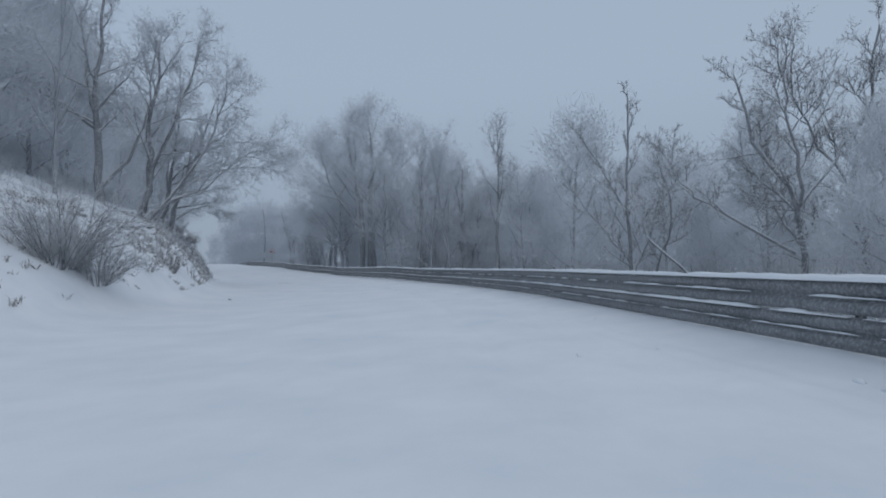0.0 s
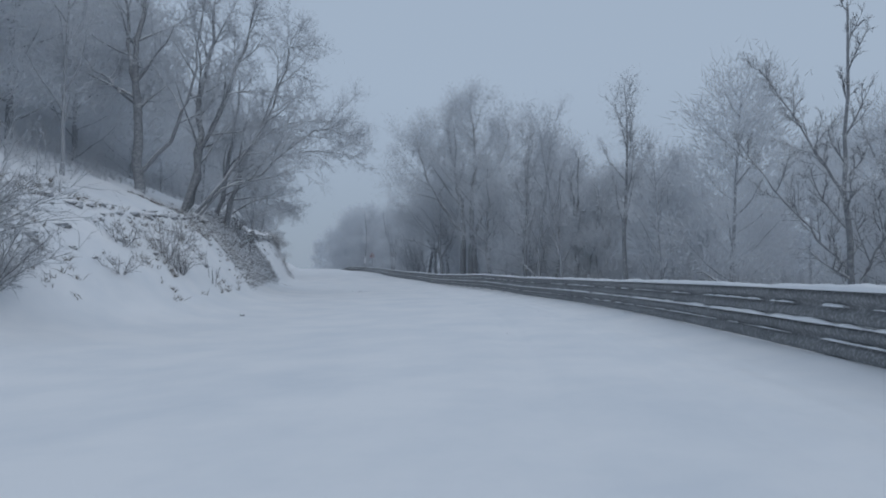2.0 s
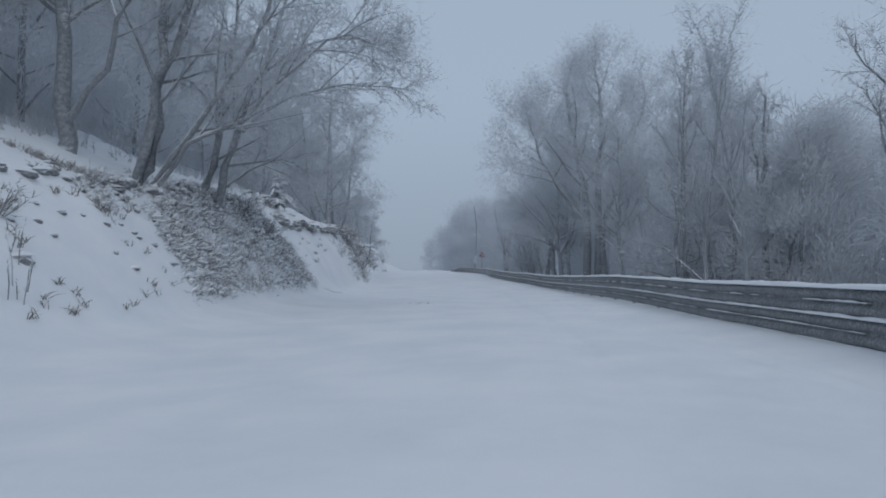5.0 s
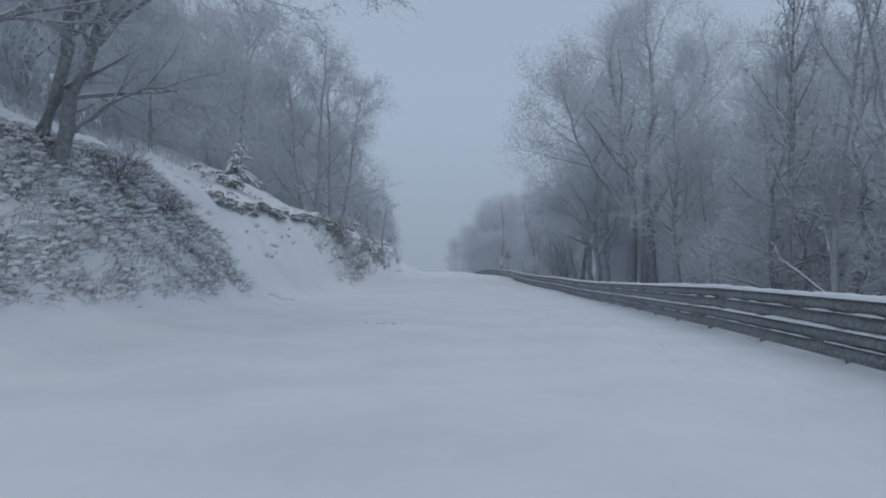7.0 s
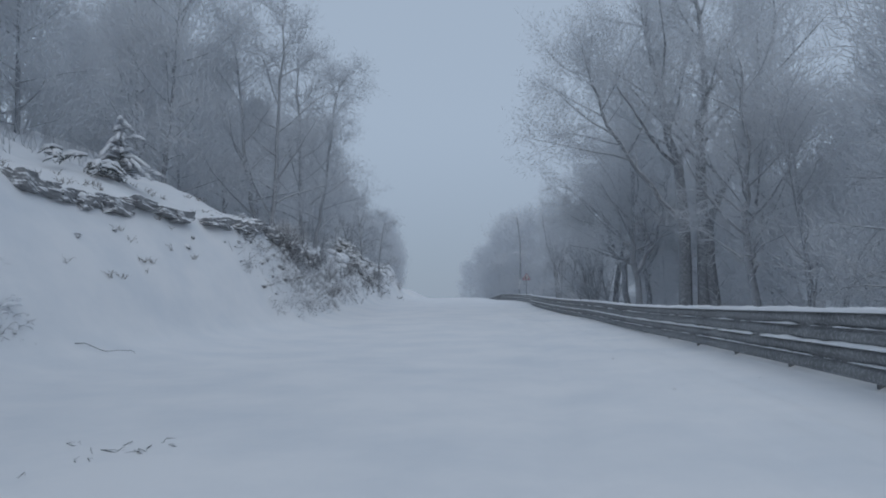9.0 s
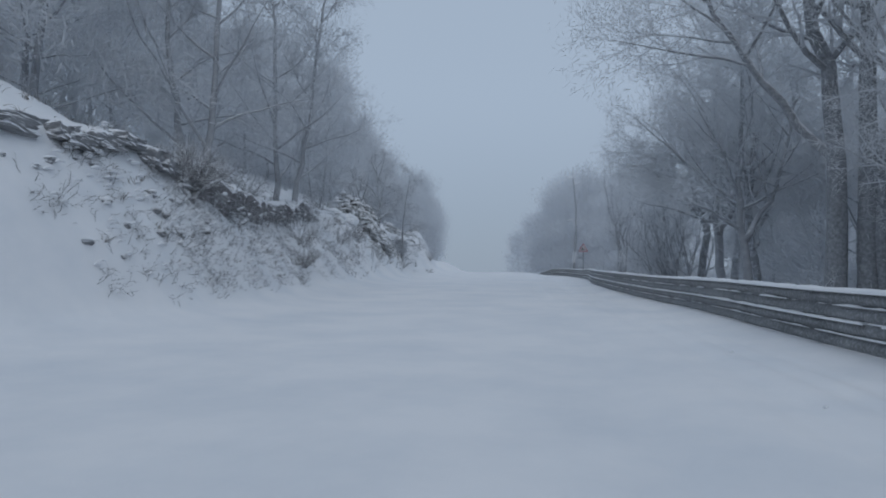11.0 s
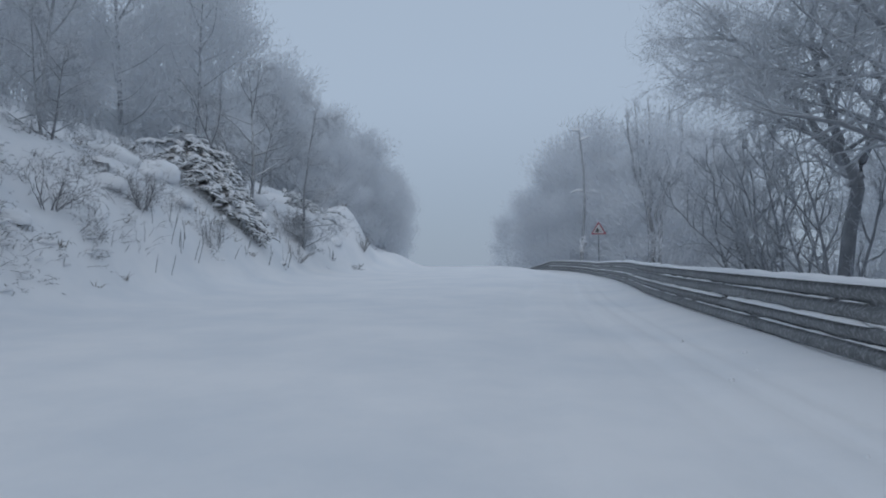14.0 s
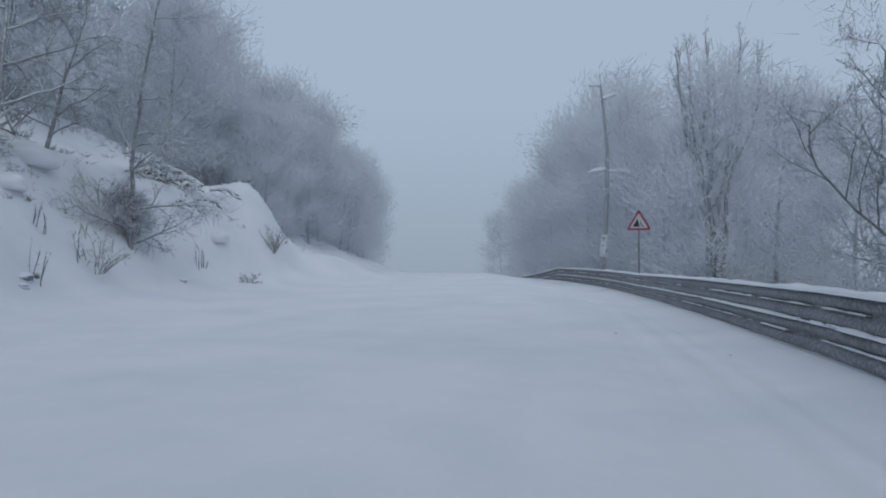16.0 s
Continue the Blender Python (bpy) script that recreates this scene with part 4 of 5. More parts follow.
def earth_ledge():
    """The undercut edge of the hillside: bare earth below a lip of snow."""
    rng = random.Random(3)
    face_v, face_f, lip_v, lip_f, clods = [], [], [], [], []
    n = 78
    for i in range(n + 1):
        y = 71.5 + 18.3 * i / n
        grow_in = min(1.0, i / 8, (n - i) / 14)
        d = crest_d(y) - 0.35 + 0.35 * noise.noise((y * 0.6, 1, 0)) + 0.15 * noise.noise((y * 1.9, 5, 0))
        x = foot_x(y) - d
        z0 = ground_z(x, y)
        h = (0.85 + 0.42 * noise.noise((y * 0.45, 2, 0)) + 0.2 * noise.noise((y * 2.1, 2, 0))) * grow_in
        for k in range(7):
            t = k / 6
            wob = 0.12 * noise.noise((y * 1.4, t * 2.2, 8))
            face_v.append((x + (-0.25 + 0.5 * t * t + wob) * max(grow_in, 0.15), y, z0 - 0.35 + (h + 0.35) * t))
        top = z0 + h
        for k, (dx, dz) in enumerate(((0.2, 0.0), (0.26, 0.05), (0.18, 0.12), (-0.1, 0.17), (-0.8, 0.18), (-1.9, 0.0), (-3.2, -0.7))):
            px = x + dx * max(grow_in, 0.15) + 0.1 * noise.noise((y * 1.1, k * 0.4, 3))
            gz = ground_z(px, y)
            z = top + dz * grow_in if k < 5 else gz + (0.45 * grow_in if k == 5 else -0.12)
            lip_v.append((px, y, max(z, gz - 0.15) if k > 3 else z))
    for v, f, k in ((face_v, face_f, 7), (lip_v, lip_f, 7)):
        for i in range(n):
            for j in range(k - 1):
                a = i * k + j
                f.append((a, a + 1, a + k + 1, a + k))
    roots = Wood()
    for _ in range(720):
        y = rng.uniform(72.2, 88.8)
        x = foot_x(y) - crest_d(y) + 0.45
        z = ground_z(x, y) + rng.uniform(0.2, 0.95)
        p = Vector((x + rng.uniform(-0.15, 0.25), y, z))
        pts = wander(rng, p, Vector((rng.uniform(0.2, 1.0), rng.gauss(0, 0.7), rng.uniform(-0.9, 0.5))), rng.uniform(0.25, 0.8), 3, 0.3, -0.15)
        roots.limb("crown", pts, [0.011, 0.009, 0.006, 0], 3)
        if rng.random() < 0.1:
            q, _ = along(pts, 0.5)
            r = rng.uniform(0.03, 0.08)
            clods.append((q, r))
    ledge = thing("earth_ledge", (0, 0, 0), "undercut edge of bare brown earth below a lip of snow", "bank")
    bm_object("earth_face", face_v, face_f, M_EARTH, ledge, "bare dark brown earth")
    bm_object("snow_lip", lip_v, lip_f, M_SNOW, ledge, "thick lip of snow")
    tagged(bm_object("root_growth", roots.verts["crown"], roots.faces["crown"], M_TWIG, ledge, "roots and twigs hanging over the earth"), kind="stuff")
    lumps = Wood()
    for q, r in clods:
        lumps.limb("crown", [q + Vector((0, -r * 1.5, 0)), q + Vector((0, -r * 0.5, r * 0.3)), q + Vector((0, r * 0.5, r * 0.3)), q + Vector((0, r * 1.5, 0))], [r * 0.3, r * 0.8, r * 0.7, 0], 6)
    tagged(bm_object("clotted_snow", lumps.verts["crown"], lumps.faces["crown"], M_SNOW, ledge, "clots of snow on the roots"), kind="stuff")


earth_ledge()


def shrub(x, y, height, width, stems, seed, label, mat_a=None, mat_b=None, twigs=11):
    rng = random.Random(seed)
    wood = Wood()
    for k in range(stems):
        a = 2 * math.pi * k / stems + rng.uniform(-0.3, 0.3)
        out = width / height * rng.uniform(0.05, 1.0) ** 0.8
        d = Vector((math.cos(a) * out, math.sin(a) * out, 1))
        ln = height * rng.uniform(0.65, 1.05)
        pts = wander(rng, Vector((math.cos(a) * 0.12 * width, math.sin(a) * 0.12 * width, -0.1)), d, ln, 5, 0.16, -0.02)
        wood.limb("trunk", pts, [0.013, 0.012, 0.01, 0.008, 0.006, 0], 4)
        for b in range(twigs):
            q, e = along(pts, rng.uniform(0.08, 0.97))
            tw = wander(rng, q, turned(rng, e, radians(rng.uniform(25, 60))), ln * rng.uniform(0.18, 0.36), 2, 0.2, 0.03)
            wood.limb("crown", tw, [0.007, 0.006, 0], 3)
            for _ in range(3):
                s, c = along(tw, rng.uniform(0.2, 0.95))
                wood.limb("crown", [s, s + turned(rng, c, radians(rng.uniform(25, 60))) * ln * 0.11], [0.006, 0], 3)
    bush = thing("shrub", (x, y, ground_z(x, y)), label, "shrub", "shrubs on the bank")
    bm_object("base_growth", wood.verts["trunk"], wood.faces["trunk"], mat_a or M_BRUSH, bush)
    bm_object("crown", wood.verts["crown"], wood.faces["crown"], mat_b or M_BRUSH, bush)
    return bush


shrub(-9.1, 21.2, 3.1, 3.2, 62, 1, "large bare twiggy shrub dusted with snow", M_TWIG, M_RIME_HAZE, 20)
shrub(-8.4, 22.0, 2.1, 2.4, 36, 2, "bare twiggy shrub dusted with snow", M_TWIG, M_RIME_HAZE, 18)
shrub(-9.2, 31.78, 1.75, 1.5, 18, 3, "bare reddish-brown shrub standing in the snow")
shrub(-8.56, 31.53, 1.15, 0.9, 16, 4, "thin upright shoots standing in the snow")
shrub(-9.44, 29.28, 1.1, 1.2, 12, 5, "bare reddish-brown shrub standing in the snow")
shrub(-8.45, 27.38, 0.9, 1.2, 12, 6, "low bare shrub bent under snow")
shrub(-9.93, 34.65, 0.9, 0.9, 12, 7, "low bare shrub bent under snow")
shrub(-29.8, 115.9, 1.2, 0.6, 16, 8, "small fan of bare shoots on the snow mound")
shrub(-27.84, 105.82, 1.3, 1.8, 14, 9, "low bare shrub bent under snow")
shrub(-26.91, 101.56, 1.1, 1.3, 12, 10, "thin upright shoots standing in the snow")
shrub(-25.41, 97.49, 1.3, 1.0, 12, 11, "thin upright shoots standing in the snow")
shrub(-29.87, 107.57, 1.5, 2.2, 16, 12, "bare shrub with arching snowy branches")
shrub(-19.85, 80.6, 1.2, 1.1, 34, 20, "dense low reddish-brown shrub on the bank")
for k, (x, y, high, wide) in enumerate(((-18.9, 73.4, 1.7, 2.0), (-17.9, 72.0, 1.6, 1.8), (-19.7, 75.1, 1.1, 1.6))):
    shrub(x, y, high, wide, 44, 30 + k, "dense reddish-brown shrub flecked with snow above the earth ledge", twigs=16)
shrub(-28.4, 112.6, 0.5, 0.9, 14, 33, "low bare shrub bent under snow")
shrub(-13.2, 49.0, 1.2, 1.9, 36, 21, "dense brown shrub above the brushy bank")
shrub(-12.9, 50.6, 0.9, 1.6, 26, 22, "dense brown shrub above the brushy bank")
shrub(-21.6, 76.9, 1.4, 1.9, 26, 16, "twiggy snow-dusted shrub above the earth ledge", M_TWIG, M_TWIG)
shrub(-22.4, 79.4, 1.5, 2.0, 26, 17, "twiggy snow-dusted shrub above the earth ledge", M_TWIG, M_TWIG)
shrub(-23.0, 82.0, 1.3, 1.8, 22, 18, "twiggy snow-dusted shrub above the earth ledge", M_TWIG, M_TWIG)
shrub(-20.6, 74.8, 1.2, 1.7, 22, 19, "twiggy snow-dusted shrub above the earth ledge", M_TWIG, M_TWIG)
shrub(-21.03, 81.99, 1.3, 1.6, 22, 13, "bare shrub with arching snowy branches")
shrub(-24.26, 90.32, 1.5, 1.8, 20, 14, "bare shrub with arching snowy branches")
shrub(-25.36, 94.2, 1.4, 1.2, 18, 15, "bare shrub with arching snowy branches")


def scrub(seed, count, ys, d0, d1, length, label, blobs=0):
    """Tangled low growth on the bank with clots of snow caught in it."""
    rng = random.Random(seed)
    wood, clots = Wood(), Wood()
    for _ in range(count // 5):
        cy = rng.uniform(*ys)
        edge = 1 - abs(2 * (cy - ys[0]) / (ys[1] - ys[0]) - 1)
        if rng.random() > 0.1 + 3.0 * edge:
            continue
        cx = foot_x(cy) - rng.uniform(d0, d0 + (d1 - d0) * min(1, 0.35 + edge))
        if noise.noise((cx * 0.55, cy * 0.55, seed)) + 0.35 * noise.noise((cx * 1.7, cy * 1.7, seed)) < rng.uniform(-0.6, 0.1) - 0.45 * edge:
            continue
        lean = Vector((rng.gauss(0.6, 0.4), rng.gauss(0, 0.5), 0.7))
        for _ in range(rng.randrange(4, 12)):
            x, y = cx + rng.gauss(0, 0.13), cy + rng.gauss(0, 0.17)
            p = Vector((x, y, ground_z(x, y) - 0.03))
            ln = length * rng.uniform(0.35, 1.0)
            pts = wander(rng, p, lean + Vector((rng.gauss(0, 0.5), rng.gauss(0, 0.5), rng.gauss(0, 0.3))), ln, 3, 0.3, -0.12)
            wood.limb("crown", pts, [0.007, 0.006, 0.005, 0], 3)
            for _ in range(4):
                q, e = along(pts, rng.uniform(0.2, 0.95))
                wood.limb("crown", [q, q + turned(rng, e, radians(rng.uniform(30, 75))) * ln * rng.uniform(0.2, 0.45)], [0.006, 0], 3)
        for _ in range(rng.randrange(1, 5) if rng.random() < blobs else 0):
            bx, by = cx + rng.gauss(0, 0.16), cy + rng.gauss(0, 0.2)
            q = Vector((bx, by, ground_z(bx, by) + length * rng.uniform(0.1, 0.5)))
            r = rng.uniform(0.025, 0.095)
            clots.limb("crown", [q + Vector((0, -r * 1.6, -0.03)), q + Vector((0, -r * 0.6, r * 0.2)), q + Vector((r * 0.3, r * 0.5, r * 0.15)), q + Vector((0, r * 1.6, -0.03))], [r * 0.2, r * 0.6, r * 0.55, 0], 6)
    stuff("brush", wood, M_BRUSH, label, "undergrowth")
    if blobs:
        stuff("clotted_snow", clots, M_SNOW, "clots of snow caught in the brush", "snow")


scrub(51, 6000, (40, 54.4), 0.5, 4.3, 0.5, "tangled brown brush under snow on the steep bank", 1.0)
scrub(52, 850, (66, 76), 0.4, 3.6, 0.6, "tangled brown brush under snow on the steep bank", 0.75)
scrub(53, 600, (74, 91.5), 0.5, 3.4, 0.42, "snowy brush and roots below the earth ledge", 0.6)
scrub(56, 850, (69, 81), 0.3, 2.6, 0.3, "small snow-covered tufts on the steep bank", 0.5)
scrub(57, 320, (85, 98), 0.9, 3.6, 0.8, "snowy brush on the bank past the earth ledge", 0.9)
scrub(54, 800, (90.5, 106), 2.6, 6.5, 0.6, "snowy brush along the top of the bank", 0.4)
scrub(55, 500, (38, 48), 2.6, 5.0, 0.5, "snowy brush along the top of the bank", 0.3)


def grass_tufts():
    rng = random.Random(77)
    wood = Wood()
    for k in range(1000):
        y = rng.uniform(16, 122) if k < 620 else rng.uniform(24, 41)
        d = 0.2 + rng.random() ** 0.8 * 5.5
        x = foot_x(y) - d
        if noise.noise((x * 0.35, y * 0.35, 2)) < -0.05:
            continue
        p = Vector((x, y, ground_z(x, y) - 0.02))
        for _ in range(rng.randrange(5, 12)):
            ln = rng.uniform(0.12, 0.34)
            dd = Vector((rng.gauss(0, 0.6), rng.gauss(0, 0.6), 0.9)).normalized()
            q = p + Vector((rng.gauss(0, 0.06), rng.gauss(0, 0.06), 0))
            wood.limb("crown", [q, q + dd * ln * 0.6, q + dd * ln + Vector((dd.x, dd.y, -0.4)) * ln * 0.3], [0.009, 0.007, 0], 3)
    stuff("dry_grass", wood, M_STALK, "tufts of dry grass poking through the snow", "grass")


grass_tufts()


def debris():
    rng = random.Random(9)
    wood = Wood()
    for k in range(15):
        x, y = -5.1 + rng.gauss(0, 0.3), 49.9 + rng.gauss(0, 0.4)
        p = Vector((x, y, ground_z(x, y)))
        wood.limb("crown", [p, p + Vector((rng.gauss(0, 0.04), rng.gauss(0, 0.04), 0.03)), p + Vector((rng.gauss(0, 0.07), rng.gauss(0, 0.07), 0.015))], [0.007, 0.006, 0], 4)
    stuff("leaf_litter", wood, M_TWIG, "scrap of dead leaves and stalks on the snowy road", "litter")
    lumps = Wood()
    for k in range(36):
        y = rng.uniform(2, 120)
        x = rail_x(y) - abs(rng.gauss(1.2, 0.9))
        r = rng.uniform(0.03, 0.07)
        p = Vector((x, y, ground_z(x, y)))
        lumps.limb("crown", [p + Vector((0, -r * 1.2, -0.01)), p + Vector((0, -r * 0.5, r * 0.1)), p + Vector((r * 0.2, r * 0.5, r * 0.05)), p + Vector((0, r * 1.2, -0.01))], [r * 0.3, r * 0.6, r * 0.5, 0], 7)
    stuff("snow_lumps", lumps, M_SNOW, "lumps of snow scattered along the road edge", "snow")


debris()


# ---- conifers ----
def fir(x, y, height, width, seed, label, tiers=9, tilt=0.0, wild=0.45):
    rng = random.Random(seed)
    wood, pads = Wood(), Wood()
    top = Vector((tilt * height, 0, height))
    wood.limb("trunk", [Vector((0, 0, -0.2)), top * 0.5, top], [0.03 + height * 0.014, 0.02 + height * 0.006, 0], 6)
    for k in range(tiers):
        t = 0.08 + 0.88 * k / tiers
        reach = width * 0.5 * (1 - t) ** 0.8 + 0.08
        n_ = max(5, int(11 * (1 - t) + 4))
        for b in range(n_):
            a = 2 * math.pi * (b + rng.random() * 0.6) / n_ + k
            p = top * min(0.97, max(0.04, t + rng.uniform(-0.5, 0.5) * (0.12 + wild * 0.3)))
            ln = reach * rng.uniform(1 - wild * 1.6, 1 + wild)
            side = Vector((math.cos(a), math.sin(a), rng.uniform(-0.3, 0.5) * wild))
            pts = [p, p + side * ln * 0.5 + Vector((0, 0, 0.03)), p + side * ln + Vector((0, 0, -rng.uniform(0.15, 0.45) * ln))]
            wood.limb("crown", pts, [0.05 * min(1, height / 2), 0.06 * min(1, height / 2), 0.012], 5)
            if rng.random() < 0.97:
                f_ = rng.uniform(0.5, 0.9)
                pads.limb("crown", [pts[0].lerp(pts[1], 0.5) + Vector((0, 0, 0.05)), pts[1] + Vector((0, 0, 0.075)), pts[1].lerp(pts[2], f_) + Vector((0, 0, 0.07)), pts[2] + Vector((0, 0, 0.02))], [0.02, 0.07 * min(1, height / 2), 0.08 * min(1, height / 2), 0], 6)
            for w in range(9):
                q, e = along(pts, 0.2 + 0.78 * w / 8)
                s = 1 if w % 2 else -1
                cross = Vector((-side.y, side.x, 0)) * s
                end = q + (side * 0.6 + cross * 0.8 + Vector((0, 0, -0.18))) * ln * 0.3 * (1.1 - 0.05 * w)
                wood.limb("crown", [q, q.lerp(end, 0.5) + Vector((0, 0, 0.02)), end], [0.025, 0.035, 0], 4)
    tree = thing("fir_tree", (x, y, ground_z(x, y)), label, "conifer", "young conifers")
    bm_object("trunk", wood.verts["trunk"], wood.faces["trunk"], M_BARK, tree)
    bm_object("foliage", wood.verts["crown"], wood.faces["crown"], M_HOAR_HAZE, tree)
    tagged(bm_object("lying_snow", pads.verts["crown"], pads.faces["crown"], M_SNOW, tree, "snow lying on the boughs"), kind="stuff")
    return tree


fir(-19.2, 63.3, 2.5, 2.2, 1, "young snow-covered fir above the rock ledge", 8, 0.03, 0.8)



def evergreen_bush(x0, y0, x1, y1, high, low, count, seed, label):
    """An evergreen sprawling down the bank from (x0, y0) to (x1, y1): overlapping drooping boughs, each under a pad of snow."""
    rng = random.Random(seed)
    needles, pads, stems = Wood(), Wood(), Wood()
    base = Vector((x0, y0, ground_z(x0, y0)))
    for _ in range(count):
        u = rng.random()
        x, y = x0 + (x1 - x0) * u + rng.gauss(0, 0.5), y0 + (y1 - y0) * u + rng.gauss(0, 0.75)
        h = (high * (1 - u) + low * u) * rng.random() ** 0.7
        p = Vector((x, y, ground_z(x, y) + 0.1 + h)) - base
        a = radians(rng.gauss(-35, 55))
        side = Vector((math.cos(a), math.sin(a), 0))
        ln = rng.uniform(0.45, 0.95)
        pts = [p - side * ln * 0.4 + Vector((0, 0, 0.05)), p + side * ln * 0.2 + Vector((0, 0, 0.08)), p + side * ln * 0.6, p + side * ln * 0.85 + Vector((0, 0, -0.32 * ln))]
        needles.limb("crown", pts, [0.03, 0.05, 0.045, 0], 4)
        for w in range(12):
            q, _ = along(pts, 0.12 + 0.85 * w / 11)
            cross = Vector((-side.y, side.x, 0)) * (1 if w % 2 else -1)
            end = q + (side * rng.uniform(0.3, 0.8) + cross * rng.uniform(0.5, 1.0) + Vector((0, 0, -rng.uniform(0.25, 0.7)))) * ln * 0.34
            needles.limb("crown", [q, q.lerp(end, 0.55) + Vector((0, 0, 0.03)), end], [0.022, 0.035, 0], 3)
            if rng.random() < 0.55:
                pads.limb("crown", [q + Vector((0, 0, 0.03)), q.lerp(end, 0.5) + Vector((0, 0, 0.06)), end + Vector((0, 0, 0.02))], [0.03, 0.042, 0], 5)
        if rng.random() < 0.85:
            f_ = rng.uniform(0.8, 1.25)
            pads.limb("crown", [q_ + Vector((0, 0, 0.055)) for q_ in pts], [0.035, 0.085 * f_, 0.08 * f_, 0], 6)
        if rng.random() < 0.2:
            stems.limb("trunk", [Vector((0, 0, -0.2)), p * 0.5 + Vector((0, 0, 0.15)), p], [0.05, 0.03, 0.01], 5)
    bush = thing("evergreen_bush", base, label, "conifer", "evergreens on the bank")
    bm_object("boughs", stems.verts["trunk"], stems.faces["trunk"], M_BARK, bush)
    bm_object("foliage", needles.verts["crown"], needles.faces["crown"], M_FIR, bush)
    tagged(bm_object("lying_snow", pads.verts["crown"], pads.faces["crown"], M_SNOW, bush, "snow lying on the boughs"), kind="stuff")


evergreen_bush(-30.1, 101.2, -27.3, 100.5, 1.7, 0.6, 270, 4, "dark evergreen loaded with snow sprawling down the bank")
evergreen_bush(-19.3, 61.9, -18.9, 62.5, 0.6, 0.4, 13, 11, "small snow-covered evergreen above the rock ledge")
evergreen_bush(-31.9, 111.4, -31.4, 112.4, 0.6, 0.4, 22, 7, "low evergreen bush loaded with snow")


# ---- dead stalks and snow pillows along the foot of the bank ----
def stalk_row(seed, count, ys, d0, d1, height, label):
    rng = random.Random(seed)
    wood = Wood()
    for _ in range(count):
        y = rng.uniform(*ys)
        x = foot_x(y) - rng.uniform(d0, d1)
        if noise.noise((x * 0.8, y * 0.5, seed)) < -0.1:
            continue
        p = Vector((x, y, ground_z(x, y) - 0.05))
        for _ in range(rng.randrange(1, 4)):
            q = p + Vector((rng.gauss(0, 0.1), rng.gauss(0, 0.1), 0))
            pts = wander(rng, q, Vector((rng.gauss(0.1, 0.14), rng.gauss(0, 0.14), 1)), height * rng.uniform(0.5, 1.15), 4, 0.07, 0.0)
            wood.limb("crown", pts, [0.012, 0.011, 0.012, 0.012, 0], 4)
            for k in range(7):
                s, e = along(pts, rng.uniform(0.35, 1.0))
                wood.limb("crown", [s, s + turned(rng, e, radians(rng.uniform(20, 60))) * rng.uniform(0.05, 0.14)], [0.009, 0], 3)
    stuff("dead_stalks", wood, M_TWIG, label, "stalks")


stalk_row(61, 46, (92, 104), 0.3, 1.7, 1.0, "upright dead stalks standing in the snow at the foot of the bank")
stalk_row(62, 26, (104, 113), 0.3, 1.5, 0.7, "upright dead stalks standing in the snow at the foot of the bank")
stalk_row(63, 22, (31, 34.5), 0.6, 1.8, 0.9, "upright dead stalks standing in the snow at the foot of the bank")


def snow_pillow(x, y, size, tall, seed):
    rng = random.Random(seed)
    bm = bmesh.new()
    bmesh.ops.create_icosphere(bm, subdivisions=3, radius=1.0)
    for v in bm.verts:
        p = v.co.copy()
        p *= 1 + 0.3 * noise.noise(p * 1.1 + Vector((seed, 0, 0))) + 0.1 * noise.noise(p * 3 + Vector((0, seed, 0)))
        v.co = Vector((p.x * size, p.y * size * 0.85, max(p.z, -0.5) * size * tall))
    for f in bm.faces:
        f.smooth = True
    pillow = thing("snow_pillow", (x, y, ground_z(x, y) - 0.22 * size * tall), "rounded pillow of snow over a rock on the bank", "snow", "snow pillows on the bank")
    pillow.rotation_euler = (0, 0, rng.uniform(0, 6.3))
    part("snow_cover", bm, M_SNOW, pillow)


for k, (d, y, size, tall) in enumerate(((3.6, 97.3, 0.8, 0.75), (3.3, 96.0, 0.55, 0.7), (2.4, 97.0, 0.5, 0.6), (4.1, 95.0, 0.9, 0.6), (2.2, 104.0, 0.5, 0.6), (3.1, 105.6, 0.7, 0.6), (1.2, 112.6, 0.5, 0.7), (1.9, 108.2, 0.5, 0.5), (2.6, 93.2, 0.55, 0.6), (1.7, 89.0, 0.4, 0.6))):
    snow_pillow(foot_x(y) - d, y, size, tall, k)


# ---- warning sign ----
def triangle(name, side, z, y, mat, parent, thick=0.004, radius=0.05, label=""):
    bm = bmesh.new()
    h = side * math.sqrt(3) / 2
    pts = [Vector((-side / 2, 0, z - h / 3)), Vector((side / 2, 0, z - h / 3)), Vector((0, 0, z + 2 * h / 3))]
    rim = []
    for i in range(3):
        p, a, b = pts[i], pts[i - 1], pts[(i + 1) % 3]
        u, w = (a - p).normalized(), (b - p).normalized()
        for k in range(5):
            t = k / 4
            q = p + u * radius * 1.7 * (1 - t) ** 2 + w * radius * 1.7 * t**2 + (u + w) * radius * 0.2 * (1 - abs(2 * t - 1))
            rim.append(bm.verts.new(Vector((q.x, y, q.z))))
    f = bm.faces.new(rim)
    ret = bmesh.ops.extrude_face_region(bm, geom=[f])
    for v in ret["geom"]:
        if isinstance(v, bmesh.types.BMVert):
            v.co.y += thick
    bmesh.ops.recalc_face_normals(bm, faces=bm.faces[:])
    return part(name, bm, mat, parent, label)


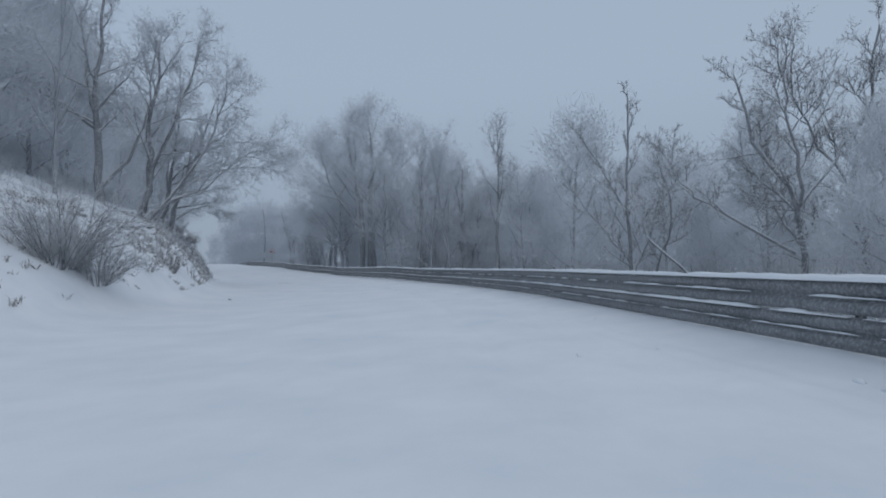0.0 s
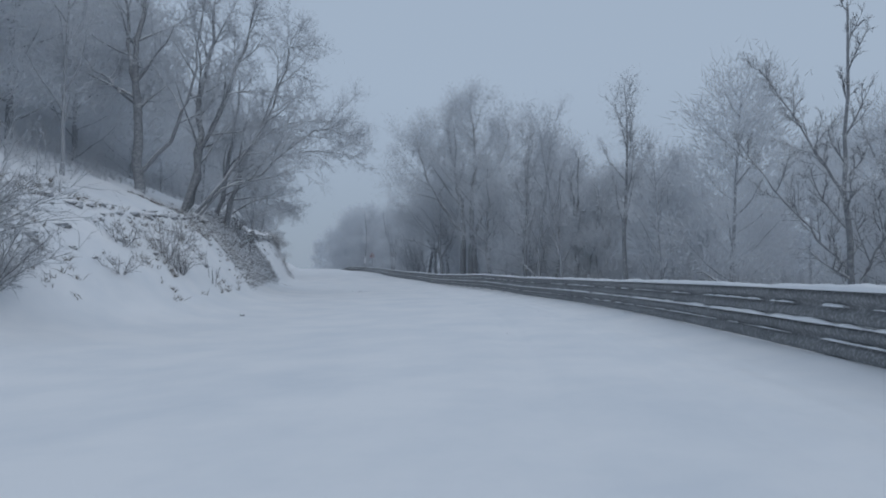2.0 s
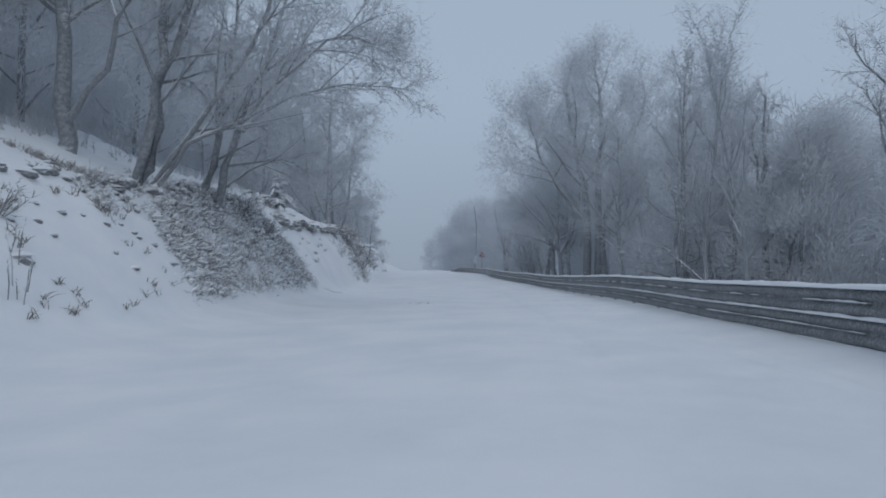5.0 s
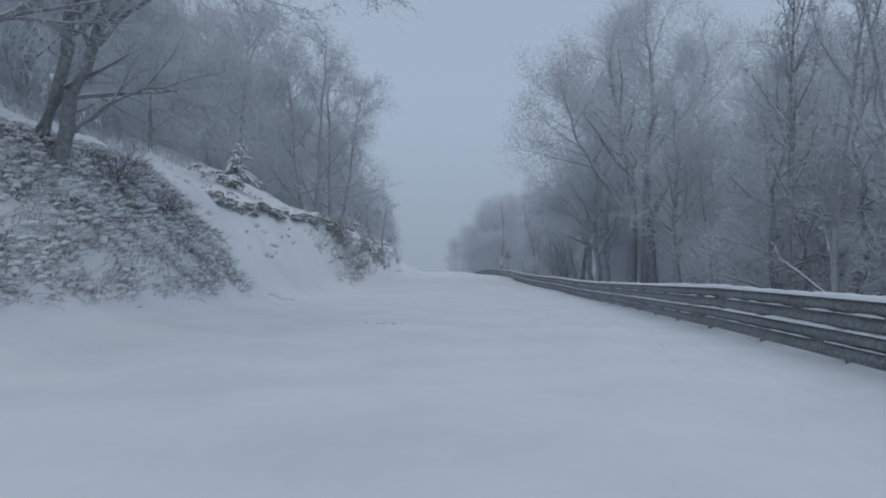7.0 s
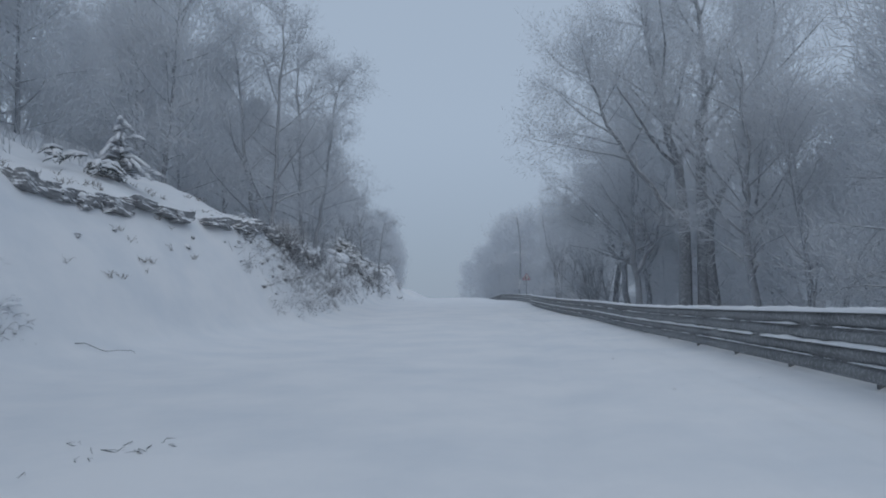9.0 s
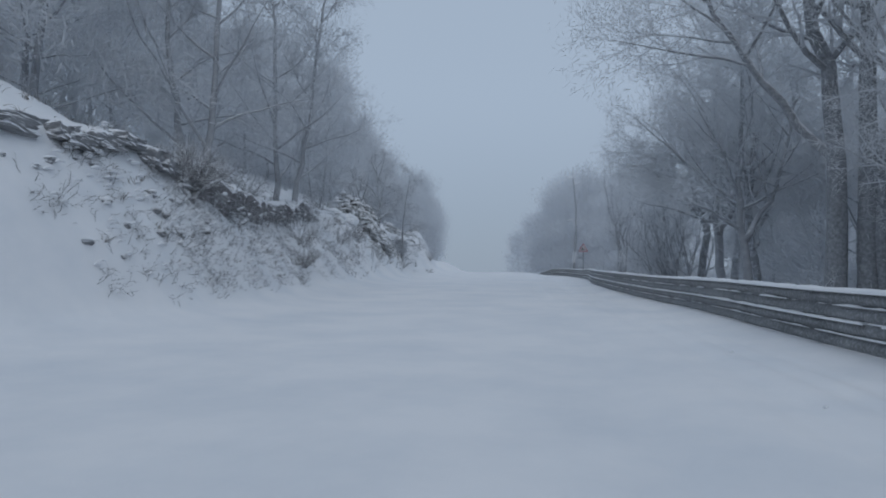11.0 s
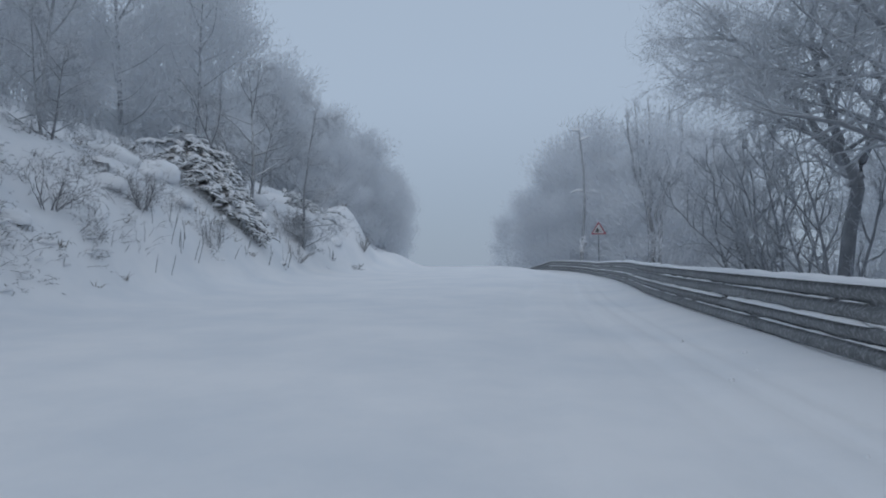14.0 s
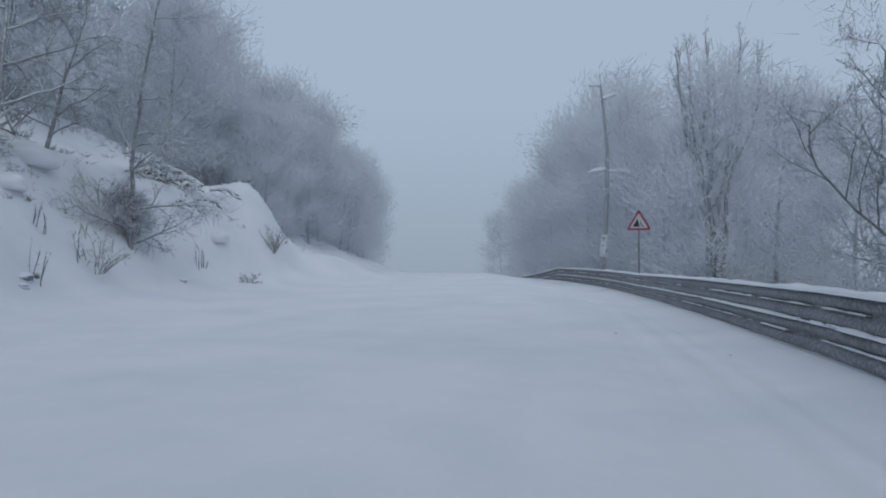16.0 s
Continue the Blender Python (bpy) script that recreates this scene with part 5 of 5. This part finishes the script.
def build_sign():
    x, y = -15.35, 120.9
    gz = ground_z(x, y)
    sign = thing("road_sign", (x, y, gz), "triangular red-bordered falling-rocks warning sign on a grey post", "road sign")
    sign.rotation_euler = (0, 0, radians(8))
    bm = bmesh.new()
    bmesh.ops.create_cone(bm, cap_ends=True, segments=16, radius1=0.032, radius2=0.032, depth=3.4, matrix=Matrix.Translation((0, 0.05, 1.4)))
    part("post", bm, M_STEEL, sign, "grey steel post")
    z = 2.6 + grade(x, y) - gz
    plate = triangle("plate", 1.0, z, 0.0, paint("sign_red", (0.30, 0.055, 0.08)), sign, 0.01, label="red border plate")
    triangle("white_field", 0.72, z, -0.004, paint("sign_white", (0.6, 0.6, 0.6)), plate, 0.004, 0.03, "white field")
    dark = paint("sign_black", (0.03, 0.025, 0.028))
    bm = bmesh.new()
    prof = [(-0.24, -0.15), (0.06, -0.15), (0.035, -0.07), (0.0, -0.05), (0.005, 0.03), (-0.03, 0.08), (-0.045, 0.2), (-0.08, 0.14)]
    f = bm.faces.new([bm.verts.new((a, -0.008, z + b)) for a, b in prof])
    ret = bmesh.ops.extrude_face_region(bm, geom=[f])
    for v in ret["geom"]:
        if isinstance(v, bmesh.types.BMVert):
            v.co.y += 0.003
    bmesh.ops.recalc_face_normals(bm, faces=bm.faces[:])
    part("cliff_symbol", bm, dark, plate, "black cliff symbol")
    for a, b, r in ((0.07, 0.0, 0.028), (0.11, -0.08, 0.034), (0.16, -0.135, 0.03), (0.055, 0.09, 0.02)):
        bm = bmesh.new()
        bmesh.ops.create_cone(bm, cap_ends=True, segments=7, radius1=r, radius2=r, depth=0.004, matrix=Matrix.Translation((a, -0.007, z + b)) @ Matrix.Rotation(radians(90), 4, "X"))
        part("rock_symbol", bm, dark, plate)
    bm = bmesh.new()
    bmesh.ops.create_cone(bm, cap_ends=True, segments=12, radius1=0.05, radius2=0.05, depth=0.05, matrix=Matrix.Translation((0, 0.035, z - 0.12)))
    part("clamp", bm, M_STEEL, sign)


build_sign()


# ---- dead tree, fallen branch ----
def snag(x, y):
    rng = random.Random(2)
    wood, piles = Wood(), []
    trunk = wander(rng, Vector((0, 0, -0.4)), Vector((0, 0, 1)), 13.0, 8, 0.03, 0.05)
    wood.limb("trunk", trunk, [0.16 * (1 - 0.7 * i / 8) for i in range(9)], 8)
    for t, dx, ln in ((0.52, 1, 2.3), (0.53, -1, 1.3), (0.84, 0.8, 0.9), (0.9, -0.4, 0.8)):
        p, _ = along(trunk, t)
        limb = wander(rng, p, Vector((dx, 0.1, 0.1)), ln, 5, 0.12, 0.04)
        wood.limb("trunk", limb, [0.07, 0.06, 0.05, 0.04, 0.03, 0], 6)
        pile = Wood()
        pile.limb("crown", [q + Vector((0, 0, 0.06)) for q in limb], [0.08, 0.12, 0.12, 0.1, 0.07, 0], 6)
        piles.append(pile)
    for k in range(16):
        p, e = along(trunk, rng.uniform(0.45, 0.99))
        wood.limb("trunk", wander(rng, p, turned(rng, e, radians(rng.uniform(35, 70))), rng.uniform(0.3, 0.9), 3, 0.2, 0.06), [0.025, 0.02, 0.012, 0], 4)
    for k in range(70):
        p, _ = along(trunk, rng.uniform(0.15, 0.25))
        a = rng.uniform(0, 6.3)
        e = p + Vector((math.cos(a) * 0.26, math.sin(a) * 0.26, rng.uniform(-0.15, 0.15)))
        wood.limb("crown", [p, p.lerp(e, 0.6), e], [0.05, 0.1, 0], 5)
    tree = thing("dead_tree", (x, y, ground_z(x, y)), "bare broken-topped trunk with thick snow on its two side limbs", "tree")
    bm_object("trunk", wood.verts["trunk"], wood.faces["trunk"], M_RIME_HAZE_BARK, tree)
    tagged(bm_object("clotted_snow", wood.verts["crown"], wood.faces["crown"], M_SNOW, tree, "snow clotted on the trunk"), kind="stuff")
    for pile in piles:
        bm_object("lying_snow", pile.verts["crown"], pile.faces["crown"], M_SNOW, tree, "snow piled on the limb")


snag(-18.2, 130.0)


def fallen_branch(a, b, r, seed, twigs=7, label="fallen snow-covered branch leaning among the trees"):
    rng = random.Random(seed)
    wood = Wood()
    a, b = Vector(a), Vector(b)
    pts = [a.lerp(b, i / 6) + Vector((rng.gauss(0, 0.05), rng.gauss(0, 0.05), rng.gauss(0, 0.05) if 0 < i < 6 else 0)) for i in range(7)]
    wood.limb("trunk", pts, [r * (1 - 0.7 * i / 6) for i in range(7)], 6)
    wood.limb("crown", [p + Vector((0, 0, r * 0.8)) for p in pts], [r * 0.5 * (1 - 0.6 * i / 6) for i in range(7)], 5)
    for k in range(twigs):
        q, e = along(pts, rng.uniform(0.35, 0.98))
        tw = wander(rng, q, turned(rng, e, radians(rng.uniform(30, 60))), rng.uniform(0.5, 1.1), 3, 0.15, 0.02)
        wood.limb("trunk", tw, [0.02, 0.016, 0.01, 0], 4)
    br = thing("fallen_branch", (0, 0, 0), label, "branch", "fallen branches")
    bm_object("bough", wood.verts["trunk"], wood.faces["trunk"], M_BARK, br)
    bm_object("lying_snow", wood.verts["crown"], wood.faces["crown"], M_SNOW, br, "snow along the bough")


fallen_branch((15.6, 25.2, ground_z(15.6, 25.2) - 0.05), (14.2, 30.0, 2.7), 0.09, 1)
fallen_branch((8.0, 55.5, ground_z(8.0, 55.5) - 0.05), (5.4, 59.0, 2.2), 0.07, 2)
fallen_branch((13.6, 34.0, ground_z(13.6, 34.0) - 0.05), (10.8, 35.5, 1.4), 0.06, 3)
fallen_branch((-12.2, 55.5, ground_z(-12.2, 55.5) + 0.02), (-11.5, 56.5, ground_z(-11.5, 56.5) + 0.03), 0.012, 4, 0, "thin fallen twig lying on the snow")
